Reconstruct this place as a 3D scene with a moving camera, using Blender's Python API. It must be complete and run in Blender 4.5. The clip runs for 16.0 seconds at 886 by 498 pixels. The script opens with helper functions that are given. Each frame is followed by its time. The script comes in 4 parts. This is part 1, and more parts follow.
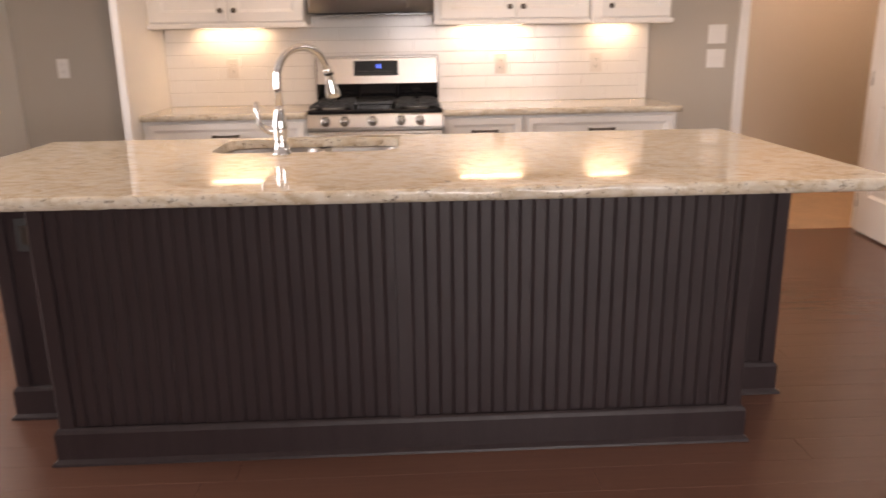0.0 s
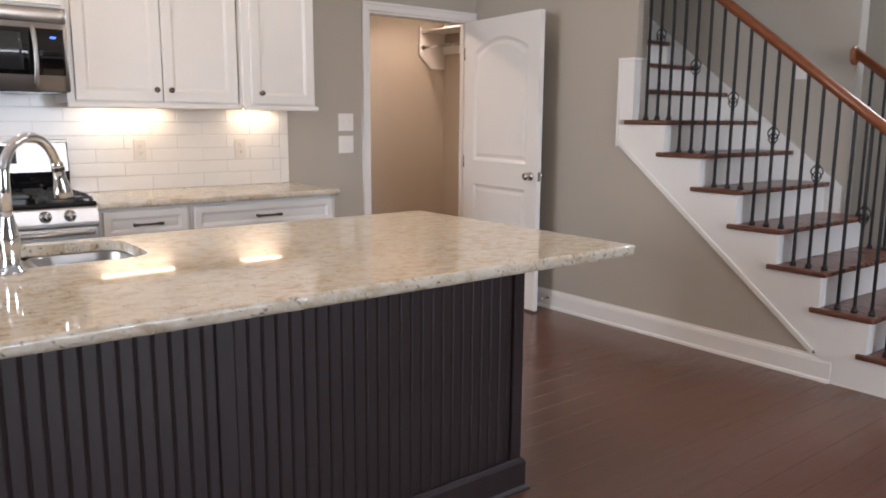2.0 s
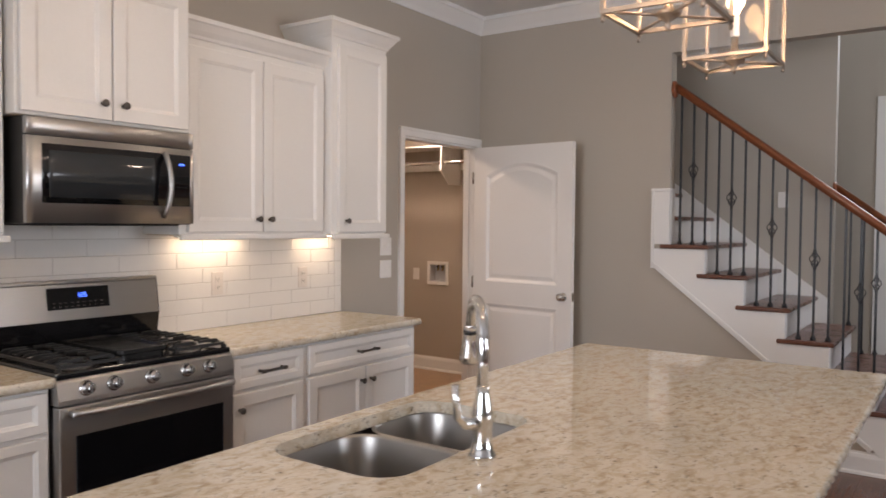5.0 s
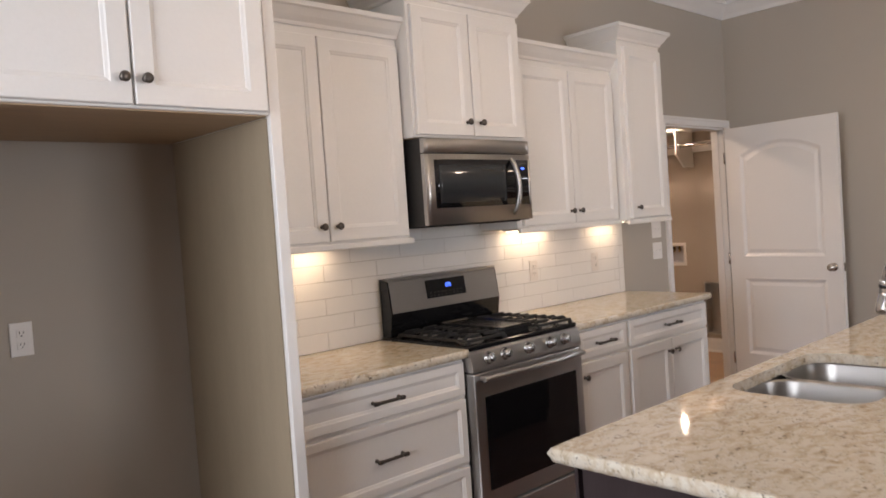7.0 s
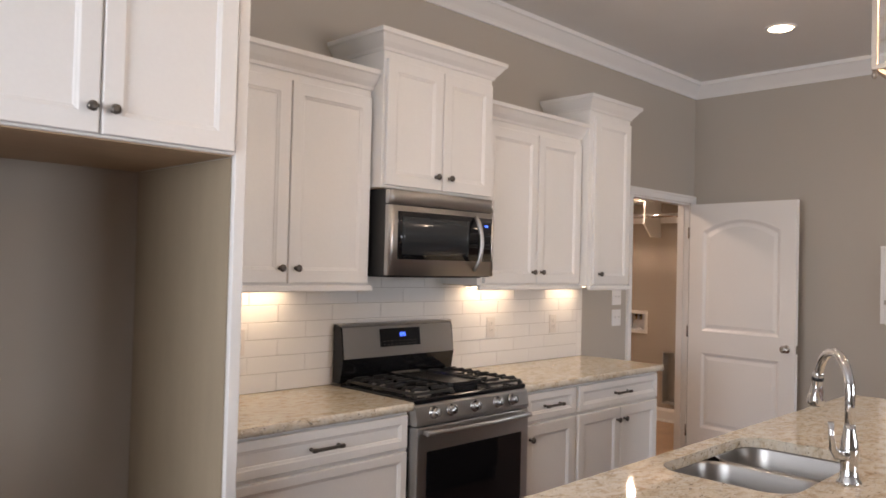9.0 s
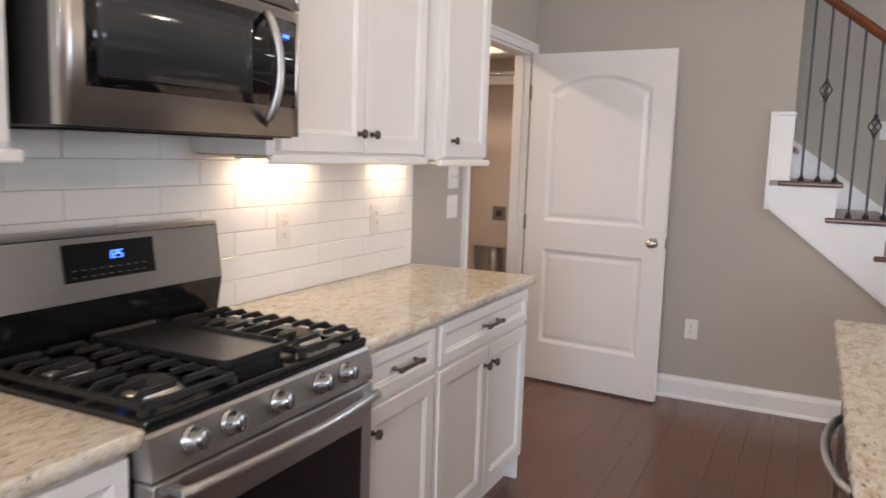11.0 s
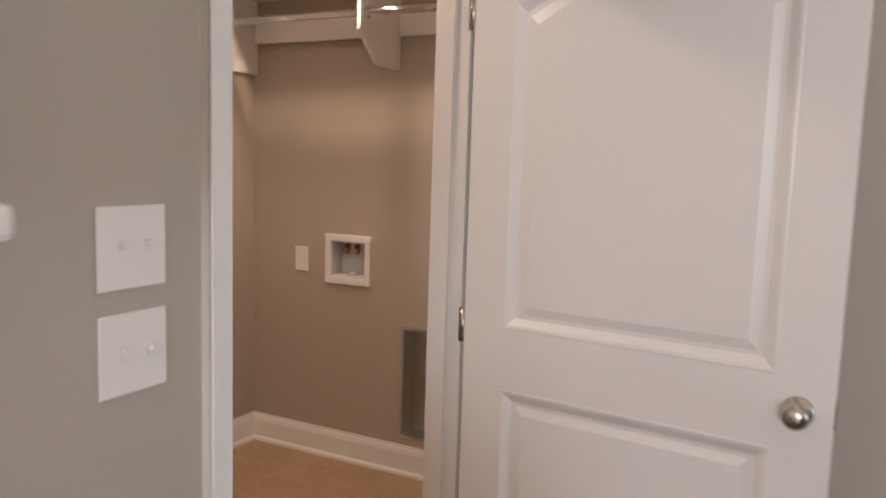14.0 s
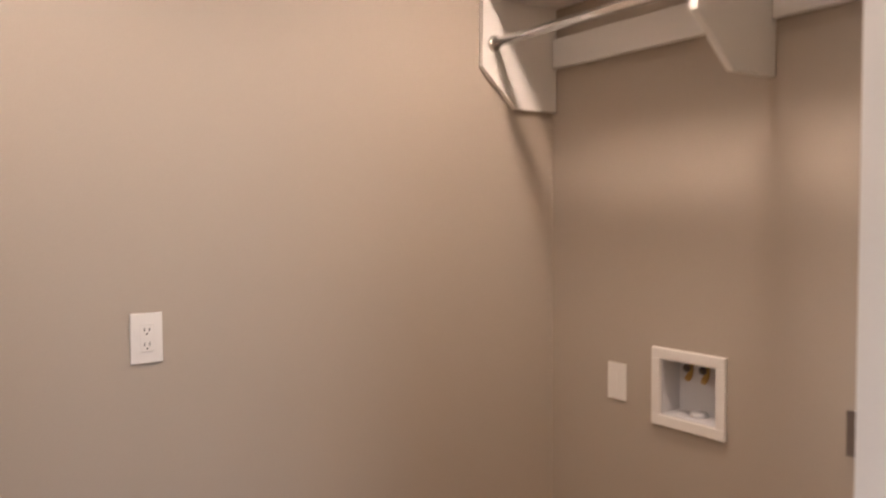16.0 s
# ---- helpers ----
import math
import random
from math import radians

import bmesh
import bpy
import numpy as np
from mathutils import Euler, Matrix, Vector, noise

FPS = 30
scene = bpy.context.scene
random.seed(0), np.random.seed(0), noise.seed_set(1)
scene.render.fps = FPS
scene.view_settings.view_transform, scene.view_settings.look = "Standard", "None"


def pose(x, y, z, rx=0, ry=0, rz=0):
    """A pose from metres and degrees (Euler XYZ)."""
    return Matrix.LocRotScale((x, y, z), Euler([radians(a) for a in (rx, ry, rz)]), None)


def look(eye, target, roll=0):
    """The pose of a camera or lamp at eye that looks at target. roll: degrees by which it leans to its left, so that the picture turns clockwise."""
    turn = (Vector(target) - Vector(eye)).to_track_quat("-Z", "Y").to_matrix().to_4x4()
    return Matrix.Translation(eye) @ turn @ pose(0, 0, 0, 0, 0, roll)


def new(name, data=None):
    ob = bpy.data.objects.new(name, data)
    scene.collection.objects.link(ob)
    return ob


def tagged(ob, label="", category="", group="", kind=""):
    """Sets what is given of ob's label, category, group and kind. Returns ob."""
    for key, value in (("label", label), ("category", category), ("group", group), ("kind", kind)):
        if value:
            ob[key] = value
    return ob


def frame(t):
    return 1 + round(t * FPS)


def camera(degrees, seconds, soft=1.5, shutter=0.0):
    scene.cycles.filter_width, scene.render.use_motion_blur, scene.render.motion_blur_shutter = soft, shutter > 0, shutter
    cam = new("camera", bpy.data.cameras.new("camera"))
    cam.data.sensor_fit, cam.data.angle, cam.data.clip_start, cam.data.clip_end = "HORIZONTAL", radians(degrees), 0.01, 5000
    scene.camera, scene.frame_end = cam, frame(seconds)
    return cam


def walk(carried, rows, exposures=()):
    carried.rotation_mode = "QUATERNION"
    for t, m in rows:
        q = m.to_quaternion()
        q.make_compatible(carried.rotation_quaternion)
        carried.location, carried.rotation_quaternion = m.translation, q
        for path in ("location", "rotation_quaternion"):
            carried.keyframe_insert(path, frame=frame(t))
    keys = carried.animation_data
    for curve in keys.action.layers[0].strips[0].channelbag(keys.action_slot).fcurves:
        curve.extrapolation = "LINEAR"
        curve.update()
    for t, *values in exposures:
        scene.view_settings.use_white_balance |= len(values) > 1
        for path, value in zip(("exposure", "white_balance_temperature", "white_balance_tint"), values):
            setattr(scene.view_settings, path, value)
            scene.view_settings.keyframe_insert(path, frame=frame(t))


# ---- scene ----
cam = camera(60.7, 16.0, soft=1.65, shutter=0.35)
PATH = [
    (0, (0.459, 0.757, 1.281), (0.540, 2.684, 0.754), -0.9),
    (0.5, (0.336, 0.762, 1.270), (0.809, 2.640, 0.768), 0.1),
    (1, (0.119, 0.767, 1.313), (0.923, 2.536, 0.840), 1.0),
    (1.5, (-0.031, 0.933, 1.326), (0.997, 2.598, 0.911), 1.1),
    (2, (-0.308, 1.121, 1.327), (0.916, 2.666, 0.99), 0.4),
    (2.5, (-0.582, 1.297, 1.374), (0.739, 2.783, 1.16), -0.8),
    (3, (-0.748, 1.56, 1.426), (0.583, 3.047, 1.298), -2.0),
    (3.2, (-0.812, 1.646, 1.434), (0.567, 3.089, 1.302), -1.7),
    (5.3, (-1.618, 2.597, 1.462), (0.023, 3.738, 1.399), 0.5),
    (5.5, (-1.712, 2.697, 1.453), (-0.113, 3.896, 1.393), 0.6),
    (6, (-1.907, 2.906, 1.452), (-0.431, 4.255, 1.412), -1.0),
    (6.5, (-2.129, 2.923, 1.475), (-0.745, 4.367, 1.448), -3.4),
    (7, (-2.355, 2.762, 1.466), (-0.991, 4.223, 1.393), -3.9),
    (7.5, (-2.457, 2.59, 1.474), (-1.081, 4.037, 1.363), -1.2),
    (8, (-2.535, 2.497, 1.516), (-1.171, 3.959, 1.515), 0.4),
    (8.2, (-2.538, 2.49, 1.529), (-1.182, 3.96, 1.572), 0.7),
    (10.3, (-1.56, 3.549, 1.453), (0.079, 4.688, 1.327), 0.7),
    (10.5, (-1.443, 3.701, 1.455), (0.238, 4.771, 1.28), 0.4),
    (11, (-1.053, 4.009, 1.42), (0.733, 4.875, 1.17), 1.9),
    (11.5, (-0.679, 4.253, 1.427), (1.192, 4.925, 1.203), 1.8),
    (12, (-0.247, 4.425, 1.432), (1.681, 4.92, 1.235), 2.6),
    (12.5, (0.239, 4.521, 1.445), (2.171, 5.009, 1.269), 3.5),
    (13, (0.71, 4.618, 1.448), (2.616, 5.189, 1.244), 2.6),
    (13.5, (1.21, 4.686, 1.448), (3.049, 5.431, 1.199), 2.6),
    (14, (1.687, 4.787, 1.436), (3.457, 5.69, 1.209), 1.8),
    (14.5, (2.082, 4.86, 1.48), (3.726, 5.996, 1.4), 0.5),
    (15, (2.471, 5.005, 1.549), (3.925, 6.376, 1.626), 1.8),
    (15.5, (2.684, 5.245, 1.528), (3.983, 6.763, 1.613), 2.0),
    (16, (2.795, 5.407, 1.482), (3.94, 7.045, 1.393), -0.3),
]
EXPO = [(0, 0.05, 8400, 28), (1.0, 0.0, 7600, 22), (2.0, -0.1, 6700, 17), (3.0, -0.3, 6800, 18), (8.2, -0.42, 7200, 20), (10.5, -0.2, 6700, 18), (11.2, -0.05, 6600, 17), (12.0, -0.35, 6600, 17), (13.0, -0.5, 6800, 19), (14.5, -0.15, 6900, 19), (15.2, -0.35, 6900, 19), (16.0, 0.0, 6500, 17)]
walk(cam, [(t, look(eye, target, roll)) for t, eye, target, roll in PATH], EXPO)

# ---- world and light ----
world = bpy.data.worlds.new("sky")
scene.world = world
world.use_nodes = True
wn = world.node_tree
sky = wn.nodes.new("ShaderNodeTexSky")
sky.sky_type = "NISHITA"
sky.sun_disc = False
sky.sun_elevation, sky.sun_rotation = radians(40), radians(200)
wn.links.new(sky.outputs[0], wn.nodes["Background"].inputs[0])
wn.nodes["Background"].inputs[1].default_value = 0.12


def lamp(name, kind, m, energy, color, **kw):
    d = bpy.data.lights.new(name, kind)
    d.energy, d.color = energy, color
    for k, v in kw.items():
        if k == "size": d.size = v
        elif k == "size_y": d.shape, d.size_y = "RECTANGLE", v
        elif k == "radius": d.shadow_soft_size = v
        elif k == "spot": d.spot_size, d.spot_blend = v, 0.9
        elif k == "blend": d.spot_blend = v
        elif k == "angle": d.angle = v
        elif k == "spread": d.spread = v
    ob = new(name, d)
    ob.matrix_world = m
    return ob


DAY = (0.76, 0.88, 1.0)
WARM = (1.0, 0.66, 0.36)
lamp("sun", "SUN", look((0, -4, 8), (0.8, 0, 0)), 2.5, (1.0, 0.95, 0.88), angle=radians(0.5))
# daylight in the openings of the great room
lamp("window_daylight", "AREA", pose(1.7, -3.51, 1.6, 90, 0, 0), 260, DAY, size=3.0, size_y=1.7)
# west opening is unseen, set so its daylight favours the stair wall
lamp("unseen_side_window_daylight", "AREA", pose(-4.9, 3.4, 1.6, 90, 0, -90), 200, DAY, size=2.4, size_y=1.7)
# added fill, out of view high in the foyer, brightens foyer and stairs
lamp("foyer_fill", "AREA", pose(7.04, 2.3, 4.2, 90, 0, 90), 160, DAY, size=1.6, size_y=1.5)


# ---- materials ----
def material(name, color, rough=0.5, metal=0.0, vary=0.06, scale=4.0, grain=60.0, bump=0.05, coat=0.0, stretch=(1, 1, 1), per_object=0.0, spec=0.5):
    m = bpy.data.materials.new(name)
    m.use_nodes = True
    t = m.node_tree
    N, L = t.nodes, t.links
    b = N["Principled BSDF"]
    b.inputs["Roughness"].default_value, b.inputs["Metallic"].default_value = rough, metal
    b.inputs["Coat Weight"].default_value = coat
    b.inputs["Coat Roughness"].default_value = 0.12
    b.inputs["Specular IOR Level"].default_value = spec
    tc, mp = N.new("ShaderNodeTexCoord"), N.new("ShaderNodeMapping")
    mp.inputs["Scale"].default_value = stretch
    L.new(tc.outputs["Object"], mp.inputs["Vector"])
    n1, n2 = N.new("ShaderNodeTexNoise"), N.new("ShaderNodeTexNoise")
    n1.inputs["Scale"].default_value, n2.inputs["Scale"].default_value = scale, grain
    n1.inputs["Detail"].default_value, n2.inputs["Detail"].default_value = 4, 3
    L.new(mp.outputs[0], n1.inputs["Vector"]); L.new(mp.outputs[0], n2.inputs["Vector"])
    mix = N.new("ShaderNodeMath"); mix.operation = "MULTIPLY_ADD"
    L.new(n1.outputs[0], mix.inputs[0]); mix.inputs[1].default_value = 1.4
    L.new(n2.outputs[0], mix.inputs[2])
    src = mix.outputs[0]
    if per_object:
        oi = N.new("ShaderNodeObjectInfo")
        add = N.new("ShaderNodeMath"); add.operation = "MULTIPLY_ADD"
        L.new(oi.outputs["Random"], add.inputs[0]); add.inputs[1].default_value = per_object
        L.new(src, add.inputs[2]); src = add.outputs[0]
    mr = N.new("ShaderNodeMapRange")
    mr.inputs["From Min"].default_value, mr.inputs["From Max"].default_value = 0.7, 1.7 + per_object
    mr.inputs["To Min"].default_value, mr.inputs["To Max"].default_value = 1 - vary, 1 + vary
    L.new(src, mr.inputs["Value"])
    hsv = N.new("ShaderNodeHueSaturation")
    hsv.inputs["Color"].default_value = (*color, 1)
    L.new(mr.outputs[0], hsv.inputs["Value"])
    L.new(hsv.outputs[0], b.inputs["Base Color"])
    rr = N.new("ShaderNodeMapRange")
    rr.inputs["To Min"].default_value, rr.inputs["To Max"].default_value = max(0.02, rough - 0.06), min(1, rough + 0.06)
    L.new(n1.outputs[0], rr.inputs["Value"]); L.new(rr.outputs[0], b.inputs["Roughness"])
    if bump:
        bp = N.new("ShaderNodeBump")
        bp.inputs["Strength"].default_value, bp.inputs["Distance"].default_value = bump, 0.003
        L.new(n2.outputs[0], bp.inputs["Height"]); L.new(bp.outputs[0], b.inputs["Normal"])
    return m


def granite():
    m = bpy.data.materials.new("granite")
    m.use_nodes = True
    t = m.node_tree
    N, L = t.nodes, t.links
    b = N["Principled BSDF"]
    b.inputs["Roughness"].default_value = 0.05
    tc, mp = N.new("ShaderNodeTexCoord"), N.new("ShaderNodeMapping")
    mp.inputs["Rotation"].default_value = (0, 0, 0.5)
    mp.inputs["Scale"].default_value = (1, 1.8, 1.3)
    L.new(tc.outputs["Object"], mp.inputs["Vector"])

    def nz(s, d, dist=0.0):
        n = N.new("ShaderNodeTexNoise")
        n.inputs["Scale"].default_value, n.inputs["Detail"].default_value, n.inputs["Distortion"].default_value = s, d, dist
        L.new(mp.outputs[0], n.inputs["Vector"])
        return n.outputs[0]

    def ramp(fac, stops):
        r = N.new("ShaderNodeValToRGB")
        e = r.color_ramp.elements
        for k, (p, c) in enumerate(stops):
            el = e[k] if k < 2 else e.new(p)
            el.position, el.color = p, (*c, 1)
        L.new(fac, r.inputs[0])
        return r.outputs[0]

    base = ramp(nz(20, 7, 0.7), [(0.27, (0.42, 0.32, 0.21)), (0.72, (0.67, 0.63, 0.54)), (0.44, (0.58, 0.50, 0.38)), (0.55, (0.64, 0.58, 0.48))])
    fleck = ramp(nz(80, 4, 0.6), [(0.56, (0, 0, 0)), (0.66, (1, 1, 1))])
    dark = ramp(nz(62, 5, 1.2), [(0.605, (0, 0, 0)), (0.675, (0.85, 0.85, 0.85))])

    def mix(fac, a, col):
        x = N.new("ShaderNodeMix"); x.data_type = "RGBA"
        L.new(fac, x.inputs[0]); L.new(a, x.inputs[6]); x.inputs[7].default_value = (*col, 1)
        return x.outputs[2]

    c = mix(fleck, base, (0.70, 0.66, 0.56))
    c = mix(dark, c, (0.11, 0.075, 0.05))
    L.new(c, b.inputs["Base Color"])
    return m


def plain(name, color, rough=0.5, metal=0.0, emit=0.0, ecolor=None, glass=False):
    m = bpy.data.materials.new(name)
    m.use_nodes = True
    b = m.node_tree.nodes["Principled BSDF"]
    b.inputs["Base Color"].default_value = (*color, 1)
    b.inputs["Roughness"].default_value, b.inputs["Metallic"].default_value = rough, metal
    if emit:
        b.inputs["Emission Color"].default_value = (*(ecolor or color), 1)
        b.inputs["Emission Strength"].default_value = emit
    if glass:
        b.inputs["Transmission Weight"].default_value = 1.0
        b.inputs["IOR"].default_value = 1.45
    return m


M = {}
M["wall"] = material("greige_wall_paint", (0.44, 0.40, 0.345), 0.62, vary=0.025, scale=1.2, grain=220, bump=0.08)
# same greige paint, the laundry's warm lamplight put into the colour
M["laundry"] = material("greige_wall_lamplit_copy", (0.44, 0.385, 0.32), 0.62, vary=0.025, scale=1.2, grain=220, bump=0.08)
M["ceiling"] = material("ceiling_paint", (0.74, 0.73, 0.71), 0.8, vary=0.02, grain=150, bump=0.1)
M["white"] = material("white_cabinet_paint", (0.78, 0.765, 0.735), 0.34, vary=0.025, scale=2, grain=90, bump=0.03)
M["trim"] = material("white_trim_paint", (0.80, 0.79, 0.77), 0.33, vary=0.02, scale=2, grain=120, bump=0.03)
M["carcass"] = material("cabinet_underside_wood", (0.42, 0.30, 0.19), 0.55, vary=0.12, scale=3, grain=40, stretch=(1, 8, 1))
M["tan_side"] = material("tan_cabinet_side", (0.33, 0.265, 0.185), 0.5, vary=0.08, scale=3, grain=40, stretch=(6, 6, 1))
M["granite"] = granite()
M["espresso"] = material("espresso_stained_wood", (0.030, 0.020, 0.021), 0.38, vary=0.25, scale=3, grain=30, stretch=(8, 8, 1), bump=0.06, spec=0.35)
M["steel"] = material("brushed_stainless_steel", (0.52, 0.51, 0.495), 0.34, 1.0, vary=0.05, scale=3, grain=400, stretch=(0.05, 1, 1), bump=0.05)
nt = M["steel"].node_tree
tg = nt.nodes.new("ShaderNodeTangent")
tg.direction_type, tg.axis = "RADIAL", "X"
nt.links.new(tg.outputs[0], nt.nodes["Principled BSDF"].inputs["Tangent"])
nt.nodes["Principled BSDF"].inputs["Anisotropic"].default_value = 0.75
M["dark_steel"] = material("dark_side_steel", (0.06, 0.058, 0.056), 0.4, 0.6, vary=0.1)
M["sink"] = material("satin_sink_steel", (0.40, 0.385, 0.365), 0.34, 1.0, vary=0.05, grain=300, stretch=(0.1, 1, 1), bump=0.03)
M["chrome"] = plain("polished_chrome", (0.72, 0.72, 0.72), 0.09, 1.0)
M["nickel"] = plain("satin_nickel", (0.52, 0.49, 0.45), 0.27, 1.0)
M["bronze"] = plain("oil_rubbed_bronze", (0.11, 0.095, 0.082), 0.35, 0.8)
M["iron"] = material("black_wrought_iron", (0.018, 0.018, 0.020), 0.42, 0.3, vary=0.2, grain=150)
M["cast"] = material("black_cast_iron", (0.012, 0.012, 0.012), 0.5, vary=0.2, grain=200, bump=0.15)
M["enamel"] = plain("black_enamel", (0.008, 0.008, 0.009), 0.13)
M["black_glass"] = plain("black_oven_glass", (0.006, 0.006, 0.007), 0.05)
M["mesh_glass"] = plain("microwave_window_glass", (0.028, 0.032, 0.035), 0.10)
M["tile"] = material("white_glazed_tile", (0.78, 0.765, 0.74), 0.14, vary=0.02, grain=30, bump=0.03, per_object=0.4)
M["grout"] = material("pale_grout", (0.47, 0.44, 0.41), 0.6, vary=0.06, grain=250)
M["plank"] = material("dark_hardwood", (0.138, 0.062, 0.042), 0.24, vary=0.10, scale=4, grain=26, stretch=(0.6, 12, 12), bump=0.05, per_object=0.15)
M["gap"] = material("floor_seam", (0.045, 0.021, 0.014), 0.5)
M["vinyl"] = material("tan_vinyl_floor", (0.40, 0.26, 0.16), 0.45, vary=0.2, scale=5, grain=40)
M["tread"] = material("stained_oak_tread", (0.13, 0.045, 0.024), 0.28, vary=0.25, scale=4, grain=30, stretch=(10, 1, 10), bump=0.05)
M["handrail"] = material("stained_oak_handrail", (0.24, 0.075, 0.03), 0.3, vary=0.2, scale=4, grain=30, stretch=(10, 1, 10), bump=0.04)
M["plastic"] = plain("white_plastic", (0.80, 0.78, 0.75), 0.35)
M["dull_plastic"] = plain("grey_tile_plate", (0.68, 0.64, 0.60), 0.4)
M["recess"] = plain("pale_box_plastic", (0.62, 0.62, 0.64), 0.4)
M["slot"] = plain("outlet_slot", (0.03, 0.03, 0.03), 0.6)
M["grey"] = plain("grey_metal_plate", (0.20, 0.17, 0.15), 0.4, 0.5)
M["galv"] = material("galvanised_duct", (0.55, 0.55, 0.53), 0.3, 1.0, vary=0.1, grain=60)
M["brass"] = plain("brass_valve", (0.5, 0.33, 0.12), 0.3, 1.0)
M["blue_led"] = plain("blue_display", (0.01, 0.02, 0.2), 0.3, emit=5, ecolor=(0.05, 0.15, 1.0))
M["can_lens"] = plain("lit_downlight_lens", (1, 0.9, 0.75), 0.4, emit=14, ecolor=(1.0, 0.82, 0.6))
M["strip"] = plain("lit_cabinet_strip", (1, 0.9, 0.7), 0.4, emit=12, ecolor=(1.0, 0.80, 0.55))
M["bulb"] = plain("lit_bulb", (1, 0.8, 0.5), 0.3, emit=16, ecolor=(1.0, 0.62, 0.3))
M["pane"] = plain("clear_glass", (1, 1, 1), 0.02, glass=True)
M["grass"] = material("lawn", (0.07, 0.12, 0.03), 0.9, vary=0.35, scale=0.6, grain=30, bump=0.3)
M["knob"] = plain("turned_steel_knob", (0.40, 0.39, 0.38), 0.24, 1.0)
M["griddle"] = material("seasoned_griddle_iron", (0.016, 0.016, 0.016), 0.26, vary=0.2, grain=200, bump=0.05)
M["burner_base"] = plain("cast_aluminium", (0.55, 0.54, 0.52), 0.3, 1.0)
M["outer"] = plain("lantern_metal", (0.38, 0.31, 0.25), 0.38, 0.8)


# ---- mesh helpers ----
def bx(bm, x0, x1, y0, y1, z0, z1, bev=0.0, seg=2):
    vs = [bm.verts.new((x, y, z)) for x in (x0, x1) for y in (y0, y1) for z in (z0, z1)]
    fs = [bm.faces.new([vs[i] for i in q]) for q in ((0, 1, 3, 2), (4, 6, 7, 5), (0, 4, 5, 1), (2, 3, 7, 6), (0, 2, 6, 4), (1, 5, 7, 3))]
    if bev:
        es = list({e for f in fs for e in f.edges})
        bmesh.ops.bevel(bm, geom=es, offset=bev, segments=seg, affect="EDGES", profile=0.5)


def box(x0, x1, y0, y1, z0, z1, bev=0.0, seg=2):
    bm = bmesh.new()
    bx(bm, x0, x1, y0, y1, z0, z1, bev, seg)
    return bm


def lathe(bm, origin, axis, prof, seg=20):
    """Profile rows (radius, distance along the axis) turned round the axis."""
    q = Vector(axis).to_track_quat("Z", "Y").to_matrix()
    o = Vector(origin)
    rings = []
    for r, h in prof:
        rings.append([bm.verts.new(o + q @ Vector((r * math.cos(2 * math.pi * k / seg), r * math.sin(2 * math.pi * k / seg), h))) for k in range(seg)])
    for a, b in zip(rings, rings[1:]):
        for k in range(seg):
            f = bm.faces.new((a[k], a[(k + 1) % seg], b[(k + 1) % seg], b[k]))
            f.smooth = True
    bm.faces.new(rings[0][::-1]); bm.faces.new(rings[-1])


def tube(bm, pts, r, seg=12, radii=None):
    pts = [Vector(p) for p in pts]
    rings = []
    up = None
    for i, p in enumerate(pts):
        d = (pts[min(i + 1, len(pts) - 1)] - pts[max(i - 1, 0)]).normalized()
        if up is None:
            up = d.orthogonal().normalized()
        up = (up - d * up.dot(d)).normalized()
        s = d.cross(up)
        rr = radii[i] if radii else r
        rings.append([bm.verts.new(p + (up * math.cos(2 * math.pi * k / seg) + s * math.sin(2 * math.pi * k / seg)) * rr) for k in range(seg)])
    for a, b in zip(rings, rings[1:]):
        for k in range(seg):
            f = bm.faces.new((a[k], a[(k + 1) % seg], b[(k + 1) % seg], b[k]))
            f.smooth = True
    bm.faces.new(rings[0][::-1]); bm.faces.new(rings[-1])


def sweep(bm, prof, path, closed=False):
    """A flat profile (out, up) swept along a level path with mitred corners; out points to the left of the path."""
    P = [Vector((x, y, 0)) for x, y, _ in path]
    rings = []
    for i, (x, y, z) in enumerate(path):
        d1 = (P[i] - P[i - 1]).normalized() if i or closed else (P[1] - P[0]).normalized()
        d2 = (P[(i + 1) % len(P)] - P[i]).normalized() if i < len(P) - 1 or closed else d1
        n1, n2 = Vector((-d1.y, d1.x, 0)), Vector((-d2.y, d2.x, 0))
        n = (n1 + n2).normalized()
        n = n / max(0.3, n.dot(n1))
        rings.append([bm.verts.new(Vector((x, y, z + u)) + n * o) for o, u in prof])
    k = len(prof)
    for a, b in zip(rings, rings[1:]):
        for j in range(k):
            bm.faces.new((a[j], a[(j + 1) % k], b[(j + 1) % k], b[j]))
    bm.faces.new(rings[0][::-1]); bm.faces.new(rings[-1])
    bmesh.ops.recalc_face_normals(bm, faces=bm.faces)


def prism(bm, pts, axis, a, b):
    """A polygon in the plane across axis ('x': (y, z); 'y': (x, z); 'z': (x, y)), from a to b along it."""
    def at(p, v):
        return {"x": (v, p[0], p[1]), "y": (p[0], v, p[1]), "z": (p[0], p[1], v)}[axis]
    A = [bm.verts.new(at(p, a)) for p in pts]
    B = [bm.verts.new(at(p, b)) for p in pts]
    n = len(pts)
    for i in range(n):
        bm.faces.new((A[i], A[(i + 1) % n], B[(i + 1) % n], B[i]))
    bm.faces.new(A[::-1]); bm.faces.new(B)
    bmesh.ops.recalc_face_normals(bm, faces=bm.faces)


def to_mesh(name, bm, mat):
    me = bpy.data.meshes.new(name)
    bm.to_mesh(me)
    bm.free()
    me.materials.append(M[mat])
    return me


